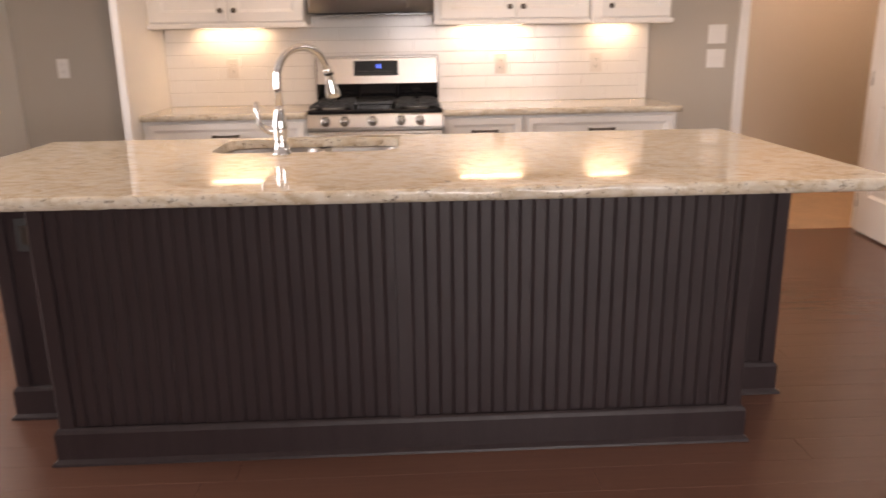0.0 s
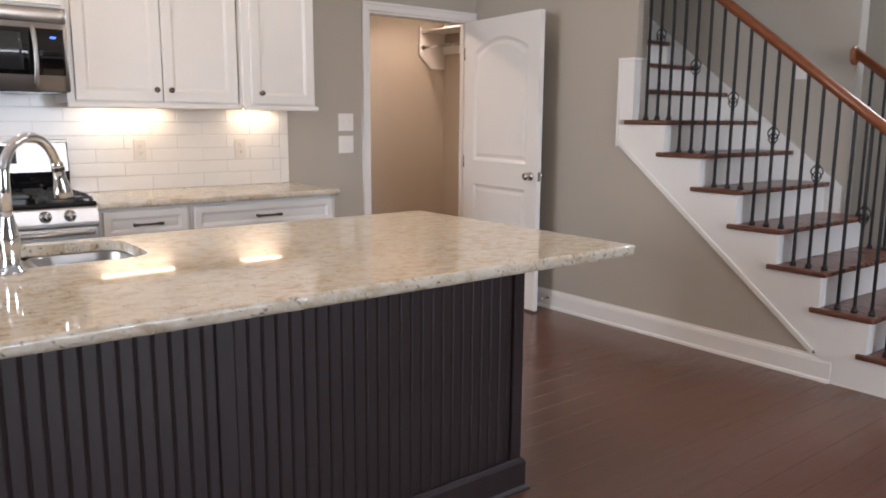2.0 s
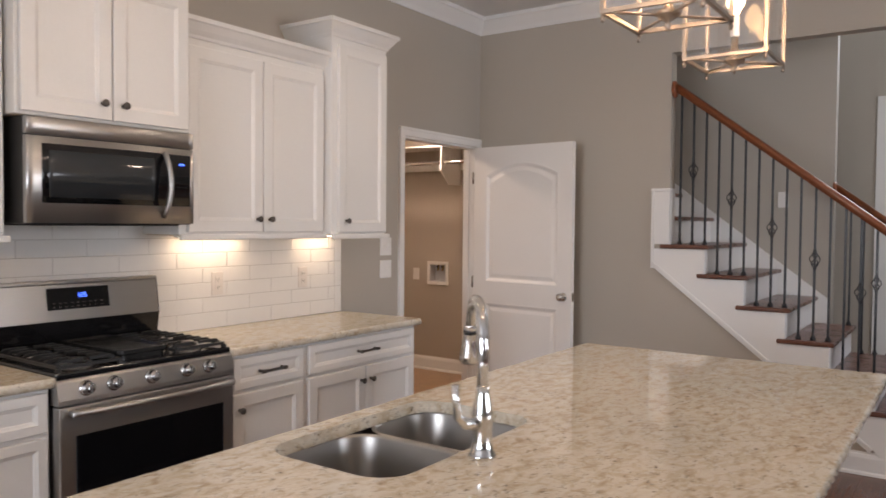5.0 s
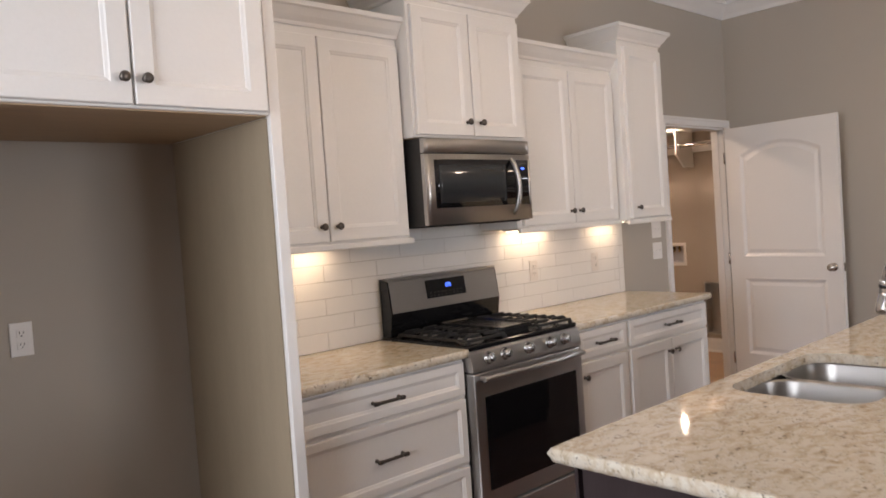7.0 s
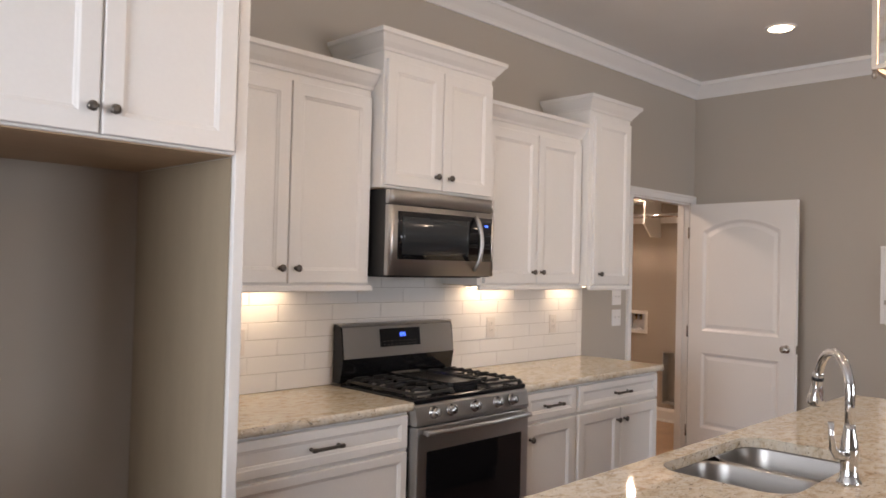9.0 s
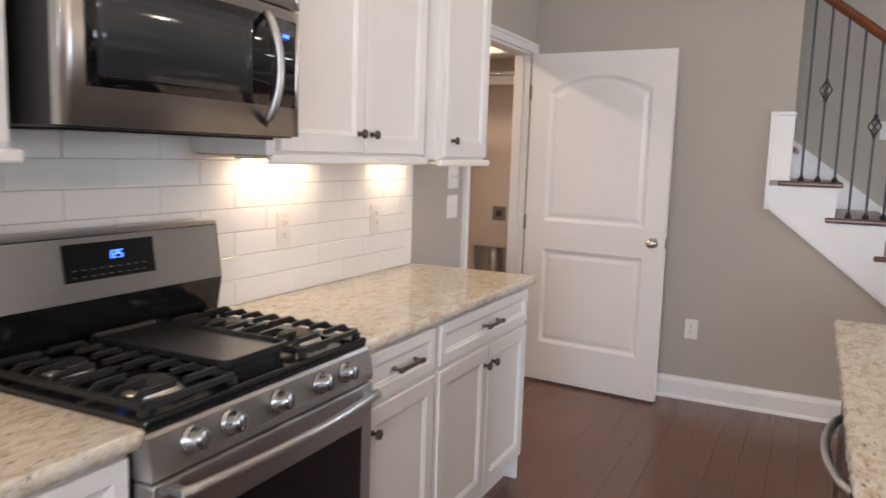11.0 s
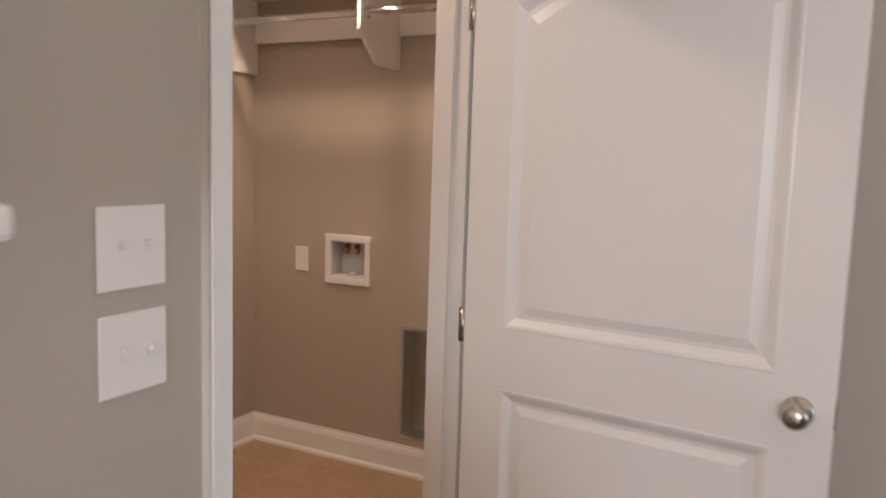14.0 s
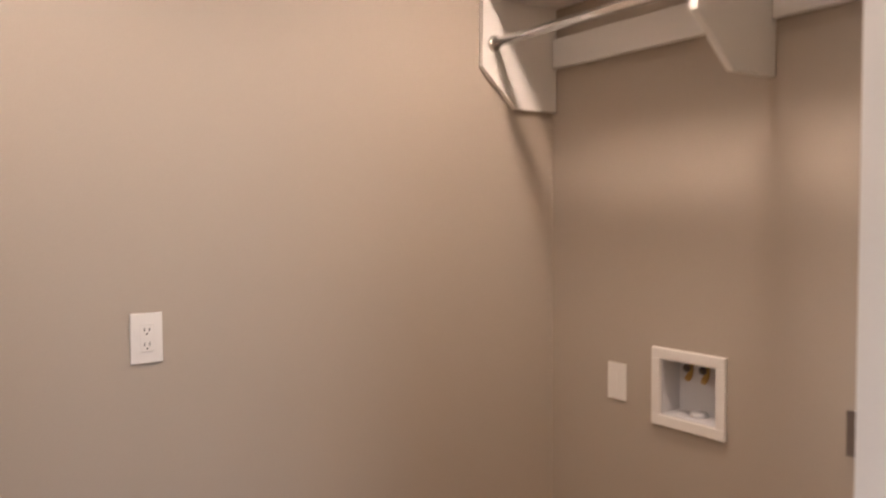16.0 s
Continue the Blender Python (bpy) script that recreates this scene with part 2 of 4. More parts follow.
def part(name, bm, mat, parent, label=""):
    ob = new(name, to_mesh(name, bm, mat))
    ob.parent = parent
    if parent.type == "EMPTY":
        ob.matrix_parent_inverse = Matrix.Translation(-parent.location)
    return tagged(ob, label)


def thing(name, at, label, category, group=""):
    ob = new(name)
    ob.location = at
    ob.empty_display_size = 0.1
    return tagged(ob, label, category, group)


def single(name, bm, mat, label, category, group=""):
    return tagged(new(name, to_mesh(name, bm, mat)), label, category, group)


def setting(name, bm, mat, label=""):
    return tagged(new(name, to_mesh(name, bm, mat)), label, "", "", "structure")


# ---- plan ----
YW = 5.655          # kitchen back wall
XW = 3.585          # stair wall
CEIL = 3.05
XL, YN = -5.0, -3.4  # far walls of the great room
OX0, OX1, OZ = 2.617, 3.528, 2.06   # laundry doorway
LX, LY, LC = 4.61, 7.34, 2.485      # laundry far walls and ceiling
SX = 4.62           # wall on the far side of the stair
FX = 7.0            # foyer front wall
T = 0.10

# structure
bm = box(XL, FX + T, YN, LY + T, -0.12, -0.022)
subfloor = setting("subfloor", bm, "gap", "dark underlay beneath the hardwood planks")
setting("floor_laundry", box(1.2, LX, YW + 0.06, LY, -0.022, 0.004), "vinyl", "mottled tan vinyl floor of the laundry")
bm = bmesh.new()
bx(bm, XL, OX0, YW, YW + T, -0.02, CEIL)
bx(bm, OX0, OX1, YW, YW + T, OZ, CEIL)
bx(bm, OX1, FX, YW, YW + T, -0.02, CEIL)
setting("wall_north", bm, "wall", "greige painted kitchen wall with laundry doorway")
# stair wall: full height behind the door, then cut along the stairs
RISE, RUN, NT = 0.1905, 0.25, 7
SY0 = 3.865          # nose of the seventh tread
OPEN_Y, OPEN_Z = 4.135, 2.62
bm = bmesh.new()
prism(bm, [(YW, -0.02), (YW, CEIL), (0.2, CEIL), (0.2, OPEN_Z), (OPEN_Y, OPEN_Z), (OPEN_Y, 1.255), (4.24, 1.255), (2.72, 0.055), (2.72, -0.02)], "x", XW, XW + T)
setting("wall_east", bm, "wall", "greige painted wall cut away along the staircase")
bm = bmesh.new()
bx(bm, SX, SX + T, 3.28, YW, -0.02, 5.4)
setting("wall_stair_far", bm, "wall", "greige painted wall behind the staircase")
bm = bmesh.new()
bx(bm, XW + T, SX, YW - 0.02, YW, -0.02, 5.4)
setting("wall_stair_end", bm, "wall", "greige painted wall at the head of the stairs")
bm = bmesh.new()
bx(bm, XL, XL + T, YN, 2.0, -0.02, CEIL); bx(bm, XL, XL + T, 4.8, YW, -0.02, CEIL)
bx(bm, XL, XL + T, 2.0, 4.8, -0.02, 0.7); bx(bm, XL, XL + T, 2.0, 4.8, 2.5, CEIL)
setting("wall_west", bm, "wall")
bm = bmesh.new()
bx(bm, XL, 0.1, YN - T, YN, -0.02, CEIL); bx(bm, 3.3, FX, YN - T, YN, -0.02, CEIL)
bx(bm, 0.1, 3.3, YN - T, YN, -0.02, 0.7); bx(bm, 0.1, 3.3, YN - T, YN, 2.5, CEIL)
setting("wall_south", bm, "wall")
# foyer front wall with the glazed entry
bm = bmesh.new()
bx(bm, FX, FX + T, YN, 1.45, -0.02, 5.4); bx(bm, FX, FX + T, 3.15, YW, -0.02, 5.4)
# the gap from 3.4 to 5.0 m is added for the unseen fill lamp
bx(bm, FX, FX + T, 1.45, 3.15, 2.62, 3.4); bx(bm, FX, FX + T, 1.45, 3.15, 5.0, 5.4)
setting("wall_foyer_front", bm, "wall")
bm = bmesh.new()
bx(bm, 1.08, 1.2, YW + T, LY + T, -0.02, CEIL); setting("wall_laundry_west", bm, "laundry")
setting("wall_laundry_north", box(1.2, LX + T, LY, LY + T, -0.02, CEIL), "laundry", "greige laundry wall tinted warm with lamplight")
bm = bmesh.new()
bx(bm, LX, LX + T, YW + T, 6.128, -0.02, CEIL); bx(bm, LX, LX + T, 6.467, 6.675, -0.02, CEIL); bx(bm, LX, LX + T, 6.867, LY, -0.02, CEIL)
bx(bm, LX, LX + T, 6.675, 6.867, -0.02, 0.887); bx(bm, LX, LX + T, 6.675, 6.867, 1.055, CEIL)
bx(bm, LX, LX + T, 6.128, 6.467, -0.02, 0.183); bx(bm, LX, LX + T, 6.128, 6.467, 0.682, CEIL)
setting("wall_laundry_east", bm, "laundry", "greige laundry wall tinted warm with lamplight, with recessed dryer box")
setting("ceiling", box(XL, XW + T, YN, YW, CEIL, CEIL + 0.1), "ceiling", "flat white painted ceiling")
setting("ceiling_laundry", box(1.2, LX, YW + T, LY, LC, LC + 0.1), "ceiling", "flat white laundry ceiling")
setting("ceiling_foyer", box(XW + T, FX, YN, YW, 5.4, 5.5), "ceiling")
setting("wall_upper_foyer", box(XW, XW + T, YN, YW, CEIL + 0.1, 5.4), "wall")
bm = bmesh.new()
bx(bm, XW + T, FX, YN - T, YN, CEIL, 5.4); bx(bm, SX + T, FX, YW, YW + T, CEIL, 5.4)
setting("wall_foyer_upper_ends", bm, "wall")

CROWN = [(0, 0), (0.012, 0), (0.02, 0.018), (0.028, 0.03), (0.055, 0.06), (0.078, 0.088), (0.09, 0.094), (0.09, 0.12), (0, 0.12)]
bm = bmesh.new()
sweep(bm, CROWN, [(XW, YN, CEIL - 0.12), (XW, YW, CEIL - 0.12), (XL + T, YW, CEIL - 0.12)])
setting("crown_trim", bm, "trim", "stepped white crown moulding")
bm = bmesh.new()
sweep(bm, CROWN, [(LX, YW + T, LC - 0.12), (LX, LY, LC - 0.12), (1.2, LY, LC - 0.12)])
setting("crown_trim_laundry", bm, "trim", "stepped white crown moulding")
BASE = [(0, 0), (0.016, 0), (0.016, 0.10), (0.011, 0.118), (0.006, 0.126), (0.006, 0.134), (0, 0.134)]
SHOE = [(0.016, 0), (0.03, 0), (0.028, 0.012), (0.016, 0.02)]
for nm, path in (("baseboard", [(XW, 2.805, 0), (XW, YW - 0.03, 0)]), ("baseboard_laundry", [(LX, YW + T, 0.004), (LX, LY, 0.004), (1.2, LY, 0.004)])):
    bm = bmesh.new()
    sweep(bm, BASE, path)
    sweep(bm, SHOE, path)
    setting(nm, bm, "trim", "tall white moulded baseboard")
bm = bmesh.new()
sweep(bm, BASE, [(OX0 - 0.08, YW, 0), (2.06, YW, 0)])
setting("baseboard_kitchen", bm, "trim")

# laundry door frame
bm = bmesh.new()
CW = 0.058
for y, s in ((YW, -1), (YW + T, 1)):
    y0, y1 = sorted((y, y + s * 0.016))
    for x0, x1 in ((OX0 - CW, OX0 - 0.006), (OX1 + 0.006, XW - 0.002)):
        bx(bm, x0, x1, y0, y1, 0, OZ + 0.002)
        xo = x0 if x0 < OX0 else x1 - 0.018
        yy = sorted((y + s * 0.0165, y + s * 0.023))
        bx(bm, xo, xo + 0.018, yy[0], yy[1], 0, OZ + 0.04, 0.002, 1)
    bx(bm, OX0 - CW, XW - 0.002, y0, y1, OZ + 0.002, OZ + CW)
    yy = sorted((y + s * 0.0165, y + s * 0.023))
    bx(bm, OX0 - CW, XW - 0.002, yy[0], yy[1], OZ + 0.04, OZ + CW + 0.002, 0.002, 1)
for x0, x1 in ((OX0 - 0.004, OX0 + 0.014), (OX1 - 0.014, OX1 + 0.004)):
    bx(bm, x0, x1, YW + 0.003, YW + T - 0.003, 0, OZ - 0.004)
bx(bm, OX0 - 0.004, OX1 + 0.004, YW + 0.003, YW + T - 0.003, OZ - 0.014, OZ + 0.004)
bx(bm, OX0 + 0.014, OX0 + 0.026, YW + 0.045, YW + 0.08, 0, OZ - 0.014)
bx(bm, OX1 - 0.026, OX1 - 0.014, YW + 0.045, YW + 0.08, 0, OZ - 0.014)
setting("trim_laundry_doorway", bm, "trim", "white moulded casing round the laundry doorway")

# ---- the open laundry door ----
def door_panel(bm, x0, x1, z0, z1, y, s, arch=0.0):
    """Moulded frame and raised field of one door panel on the face y; s is the way out."""
    def ring(inset, dep, n=14):
        a, b, c, d = x0 + inset, x1 - inset, z0 + inset, z1 - inset
        pts = [(a, c), (b, c)]
        if arch:
            for k in range(n + 1):
                u = k / n
                pts.append((b + (a - b) * u, d - arch + arch * (1 - (2 * u - 1) ** 2)))
        else:
            pts += [(b, d), (a, d)]
        return [bm.verts.new((px, y + s * dep, pz)) for px, pz in pts]
    R = [ring(0.0, 0.0), ring(0.004, 0.001), ring(0.012, -0.001), ring(0.030, -0.012), ring(0.040, -0.012), ring(0.062, -0.006)]
    for p, q in zip(R, R[1:]):
        for k in range(len(p)):
            bm.faces.new((p[k], p[(k + 1) % len(p)], q[(k + 1) % len(q)], q[k]))
    bm.faces.new(R[-1])
    return [(v.co.x, v.co.z) for v in R[0]]


def slab_with_panels(W, Hh, th, panels):
    """A door slab in local x (0..W), y (0..-th), z, its faces cut for the moulded panels."""
    bm = bmesh.new()
    xs = [0, panels[0][0], panels[0][1], W]
    for y, s in ((0, 1), (-th, -1)):
        def quad(a, b, c, d):
            bm.faces.new([bm.verts.new((px, y, pz)) for px, pz in ((a, c), (b, c), (b, d), (a, d))])
        quad(0, xs[1], 0, Hh); quad(xs[2], W, 0, Hh)
        z = 0
        for (x0, x1, z0, z1, arch) in panels:
            quad(x0, x1, z, z0)
            out = door_panel(bm, x0, x1, z0, z1, y, s, arch)
            z = z1
            if arch:
                top = [p for p in out if p[1] > (z0 + z1) / 2]
                top = sorted(top)
                poly = [(x1, z1 + 0.01), (x0, z1 + 0.01)] + top
                bm.faces.new([bm.verts.new((px, y, pz)) for px, pz in poly])
                z = z1 + 0.01
        quad(xs[1], xs[2], z, Hh)
    for a, b, c, d in (((0, 0), (0, -th), 0, Hh), ((W, 0), (W, -th), 0, Hh)):
        bm.faces.new([bm.verts.new((a[0], a[1], c)), bm.verts.new((b[0], b[1], c)), bm.verts.new((b[0], b[1], d)), bm.verts.new((a[0], a[1], d))])
    for z in (0, Hh):
        bm.faces.new([bm.verts.new(v) for v in ((0, 0, z), (W, 0, z), (W, -th, z), (0, -th, z))])
    bmesh.ops.remove_doubles(bm, verts=bm.verts, dist=0.0004)
    bmesh.ops.recalc_face_normals(bm, faces=bm.faces)
    return bm


DW, DH = 0.878, 2.03
door = tagged(new("door_laundry", to_mesh("door_laundry", slab_with_panels(DW, DH, 0.035, [(0.113, DW - 0.113, 0.235, 0.848, 0), (0.113, DW - 0.113, 1.005, 1.905, 0.085)]), "trim")),
              "white two-panel arched door standing open into the kitchen", "door", "", "structure")
door.matrix_world = pose(3.495, 5.618, 0.014, 0, 0, -95.9)


def door_part(name, bm, mat, label=""):
    ob = new(name, to_mesh(name, bm, mat))
    ob.parent = door
    return tagged(ob, label)


for y, s in ((0, 1), (-0.035, -1)):
    bm = bmesh.new()
    lathe(bm, (DW - 0.066, y, 0.935), (0, s, 0), [(0.031, 0), (0.031, 0.004), (0.026, 0.008), (0.011, 0.012), (0.011, 0.026), (0.02, 0.032), (0.027, 0.042), (0.0275, 0.05), (0.022, 0.058), (0.012, 0.062), (0.002, 0.063)], 24)
    door_part("knob", bm, "nickel", "satin nickel round door knob")
door_part("latch_plate", box(DW + 0.0005, DW + 0.003, -0.028, -0.007, 0.905, 0.965), "nickel")
for z in (0.2, 1.0, 1.8):
    bm = bmesh.new()
    lathe(bm, (-0.006, -0.036, z - 0.045), (0, 0, 1), [(0.006, 0), (0.006, 0.09)], 10)
    bx(bm, -0.003, -0.0005, -0.034, -0.004, z - 0.045, z + 0.045)
    bx(bm, -0.016, -0.003, -0.038, -0.0355, z - 0.045, z + 0.045)
    door_part("hinge", bm, "nickel", "satin nickel hinge")

# ---- staircase ----
stair = thing("staircase", (XW + 0.5, 3.4, 0), "white staircase with dark stained oak treads and iron balusters", "staircase")
NT_ALL = 13
for k in range(1, NT_ALL + 1):
    z = RISE * k
    yn = SY0 - RUN * (NT - k)          # nose of this tread
    if yn > YW - 0.1:
        break
    x0 = XW - 0.03 if k <= NT else XW + T + 0.004
    y1 = min(yn + (0.325 if k <= NT else RUN + 0.03), YW - 0.025)
    part("tread", box(x0, SX - 0.02, yn, y1, z - 0.028, z, 0.009, 3), "tread", stair)
    part("riser", box(XW + 0.002 if k <= NT else XW + T + 0.004, SX - 0.02, yn + 0.028, yn + 0.045, z - RISE + 0.001, z - 0.029), "trim", stair)
# white skirt below the treads on the kitchen face
bm = bmesh.new()
pts = []
for k in range(NT, 0, -1):
    yn = SY0 - RUN * (NT - k) + 0.03
    pts += [(yn + RUN, RISE * k - 0.03), (yn, RISE * k - 0.03)]
pts[0] = (4.235, RISE * NT - 0.03)
pts += [(SY0 - RUN * 6 + 0.03, 0.0), (2.80, 0.0), (2.90, 0.158), (4.235, 1.214)]
prism(bm, pts, "x", XW - 0.012, XW + 0.06)
part("skirt_board", bm, "trim", stair, "white painted stepped skirt board")
bm = bmesh.new()
d = Vector((0, 4.235 - 2.90, 1.19 - 0.134)).normalized()
for off, w, pr in ((0.0, 0.018, 0.02), (0.018, 0.012, 0.016)):
    n = Vector((0, d.z, -d.y))
    a, b = Vector((0, 2.90, 0.158)) + n * off, Vector((0, 4.235, 1.214)) + n * off
    prism(bm, [(a.y, a.z), (b.y, b.z), (b.y + n.y * w, b.z + n.z * w), (a.y + n.y * w, a.z + n.z * w)], "x", XW - pr, XW - 0.001)
bx(bm, XW - 0.02, XW - 0.001, 4.235, 4.253, 1.17, 1.70)
part("skirt_moulding", bm, "trim", stair)
bm = bmesh.new()
bx(bm, XW - 0.014, XW + T + 0.004, OPEN_Y - 0.003, 4.234, RISE * NT + 0.001, 1.69)
bx(bm, XW - 0.022, XW + T + 0.008, OPEN_Y - 0.008, 4.256, 1.69, 1.712, 0.004, 1)
part("wall_end_board", bm, "trim", stair, "white boxed end board on the wall")
# sloping white skirt on the far wall
sl = RISE / RUN
bm = bmesh.new()
prism(bm, [(3.29, RISE * 3.3), (YW - 0.03, RISE * 3.3 + (YW - 0.03 - 3.29) * sl), (YW - 0.03, RISE * 3.3 + 0.30 + (YW - 0.03 - 3.29) * sl), (3.29, RISE * 3.3 + 0.30)], "x", SX - 0.018, SX - 0.001)
part("wall_skirt", bm, "trim", stair)


def baluster(x, y, z0, z1, knot):
    bm = bmesh.new()
    bx(bm, x - 0.0065, x + 0.0065, y - 0.0065, y + 0.0065, z0 + 0.0005, z1)
    ob = part("baluster", bm, "iron", stair)
    bm = bmesh.new()
    lathe(bm, (x, y, z0), (0, 0, 1), [(0.017, 0), (0.017, 0.012), (0.012, 0.02), (0.009, 0.03)], 8)
    part("shoe", bm, "iron", ob)
    if knot is not None:
        bm = bmesh.new()
        for j in range(4):
            pp = []
            for q in range(11):
                u = q / 10
                a = j * math.pi / 2 + u * math.pi
                r = 0.026 * math.sin(math.pi * u) + 0.004
                pp.append((x + r * math.cos(a), y + r * math.sin(a), knot - 0.05 + 0.10 * u))
            tube(bm, pp, 0.0035, 5)
        for dz in (-0.055, 0.055):
            lathe(bm, (x, y, knot + dz - 0.008), (0, 0, 1), [(0.008, 0), (0.011, 0.008), (0.008, 0.016)], 8)
        part("basket", bm, "iron", ob)


RAIL0 = 0.866   # rail height above the nosing line
def rail_z(y):
    return RISE * NT + (y - SY0) * sl + RAIL0


RPROF = [(-0.03, 0), (-0.018, -0.028), (0.018, -0.028), (0.03, 0), (0.032, 0.014), (0.022, 0.03), (0, 0.036), (-0.022, 0.03), (-0.032, 0.014)]
def slanted_rail(x, ya, yb, name="handrail"):
    bm = bmesh.new()
    A = [bm.verts.new((x + o, ya, rail_z(ya) + u)) for o, u in RPROF]
    B = [bm.verts.new((x + o, yb, rail_z(yb) + u)) for o, u in RPROF]
    n = len(RPROF)
    for i in range(n):
        f = bm.faces.new((A[i], A[(i + 1) % n], B[(i + 1) % n], B[i])); f.smooth = True
    bm.faces.new(A); bm.faces.new(B)
    bmesh.ops.recalc_face_normals(bm, faces=bm.faces)
    return part(name, bm, "handrail", stair, "stained oak handrail")


for xr, far in ((XW + 0.045, False), (SX - 0.06, True)):
    count = 0
    for k in range(NT, 0, -1):
        yn = SY0 - RUN * (NT - k)
        for j in range(3):
            y = yn + 0.045 + j * RUN / 3
            if far and y > 3.24:
                count += 1
                continue
            if y > OPEN_Y - 0.02 and not far:
                count += 1
                continue
            knot = RISE * k + 0.497 if j == 1 else None
            baluster(xr, y, RISE * k, rail_z(y) - 0.026, knot)
            count += 1
    slanted_rail(xr, OPEN_Y - 0.03 if not far else 3.27, SY0 - RUN * 6 - 0.25)
    bm = bmesh.new()
    ye = OPEN_Y - 0.003 if not far else 3.275
    lathe(bm, (xr, ye, rail_z(ye - 0.03)), (0, -1, 0), [(0.058, 0), (0.058, 0.012), (0.048, 0.02), (0.03, 0.024)], 20)
    part("rosette", bm, "handrail", stair)
    yb = SY0 - RUN * 6 - 0.25
    bm = bmesh.new()
    bx(bm, xr - 0.045, xr + 0.045, yb - 0.045, yb + 0.045, 0, rail_z(yb) + 0.09, 0.004, 1)
    bx(bm, xr - 0.058, xr + 0.058, yb - 0.058, yb + 0.058, rail_z(yb) + 0.09, rail_z(yb) + 0.12, 0.006, 1)
    part("newel_post", bm, "handrail", stair)

# glazed entry seen past the stairs
entry = thing("entry_door", (FX, 2.3, 0), "dark entry door with gridded glass and bright lawn outside", "door")
bm = bmesh.new()
for y0, y1 in ((1.5, 1.62), (2.0, 2.12), (2.98, 3.1)):
    bx(bm, FX + 0.02, FX + 0.07, y0, y1, 0.02, 2.14)
for z0, z1 in ((0.02, 0.62), (2.08, 2.2)):
    bx(bm, FX + 0.021, FX + 0.069, 1.5, 3.1, z0, z1)
part("door_frame", bm, "iron", entry)
bm = bmesh.new()
for y in (1.81, 2.34, 2.55, 2.76):
    bx(bm, FX + 0.035, FX + 0.055, y - 0.008, y + 0.008, 0.62, 2.08)
for k in range(1, 5):
    bx(bm, FX + 0.036, FX + 0.054, 1.62, 2.98, 0.62 + k * 0.292 - 0.008, 0.62 + k * 0.292 + 0.008)
part("muntin", bm, "iron", entry)
ob = part("pane", box(FX + 0.043, FX + 0.047, 1.6, 3.0, 0.6, 2.1), "pane", entry)
ob.visible_shadow = False
bm = bmesh.new()
for y0, y1 in ((1.36, 1.47), (3.13, 3.24)):
    bx(bm, FX - 0.02, FX - 0.001, y0, y1, 0, 2.73)
bx(bm, FX - 0.021, FX - 0.001, 1.47, 3.13, 2.62, 2.73); bx(bm, FX, FX + 0.08, 1.45, 3.15, 2.2, 2.3)
bx(bm, FX, FX + 0.08, 1.45, 1.5, 0, 2.62); bx(bm, FX, FX + 0.08, 3.1, 3.15, 0, 2.62)
setting("trim_entry", bm, "trim")
bm = bmesh.new()
v = [bm.verts.new(p) for p in ((-80, -80, -0.3), (80, -80, -0.3), (80, 80, -0.3), (-80, 80, -0.3))]
bm.faces.new(v)
setting("ground", bm, "grass", "green lawn outside the house")


def house_window(name, along, a, b, at, s):
    """A pair of gridded sashes in the opening a..b of the wall at; along: 'x' or 'y'."""
    w = thing(name, (0.5 * (a + b), at, 0.7) if along == "x" else (at, 0.5 * (a + b), 0.7), "white double window with a grid", "window")
    w["kind"] = "structure"
    def bb(bm, u0, u1, d0, d1, z0, z1):
        if along == "x": bx(bm, u0, u1, at + d0, at + d1, z0, z1)
        else: bx(bm, at + d0, at + d1, u0, u1, z0, z1)
    mid = 0.5 * (a + b)
    bm = bmesh.new()
    for u0, u1 in ((a, a + 0.06), (mid - 0.07, mid + 0.07), (b - 0.06, b)):
        bb(bm, u0, u1, -0.08, -0.02, 0.7, 2.5)
    for z0, z1 in ((0.7, 0.76), (1.57, 1.63), (2.44, 2.5)):
        bb(bm, a, b, -0.079, -0.021, z0, z1)
    part("window_frame", bm, "trim", w)
    bm = bmesh.new()
    for base in (a + 0.06, mid + 0.07):
        wd = mid - 0.13 - a
        for q in (1, 2, 3):
            bb(bm, base + wd * q / 4 - 0.01, base + wd * q / 4 + 0.01, -0.06, -0.04, 0.76, 2.44)
    for z in (1.17, 2.03):
        bb(bm, a, b, -0.061, -0.039, z - 0.01, z + 0.01)
    part("grid", bm, "trim", w)
    bm = bmesh.new()
    bb(bm, a - 0.09, b + 0.09, 0.001, 0.02, 0.6, 0.69); bb(bm, a - 0.09, b + 0.09, 0.001, 0.02, 2.51, 2.6)
    bb(bm, a - 0.09, a - 0.001, 0.001, 0.02, 0.69, 2.51); bb(bm, b + 0.001, b + 0.09, 0.001, 0.02, 0.69, 2.51)
    part("casing", bm, "trim", w)


house_window("window_south", "x", 0.1, 3.3, YN, 1)
# unseen window, positioned to send light onto the stair wall
house_window("window_west_unseen", "y", 2.0, 4.8, XL + T, 1)

# ---- kitchen cabinets ----
def add_knob(parent, x, y, z):
    bm = bmesh.new()
    lathe(bm, (x, y, z), (0, -1, 0), [(0.009, 0), (0.006, 0.005), (0.006, 0.014), (0.013, 0.018), (0.0155, 0.023), (0.0145, 0.028), (0.008, 0.031), (0.001, 0.0315)], 16)
    part("knob", bm, "bronze", parent, "oil-rubbed bronze round knob")


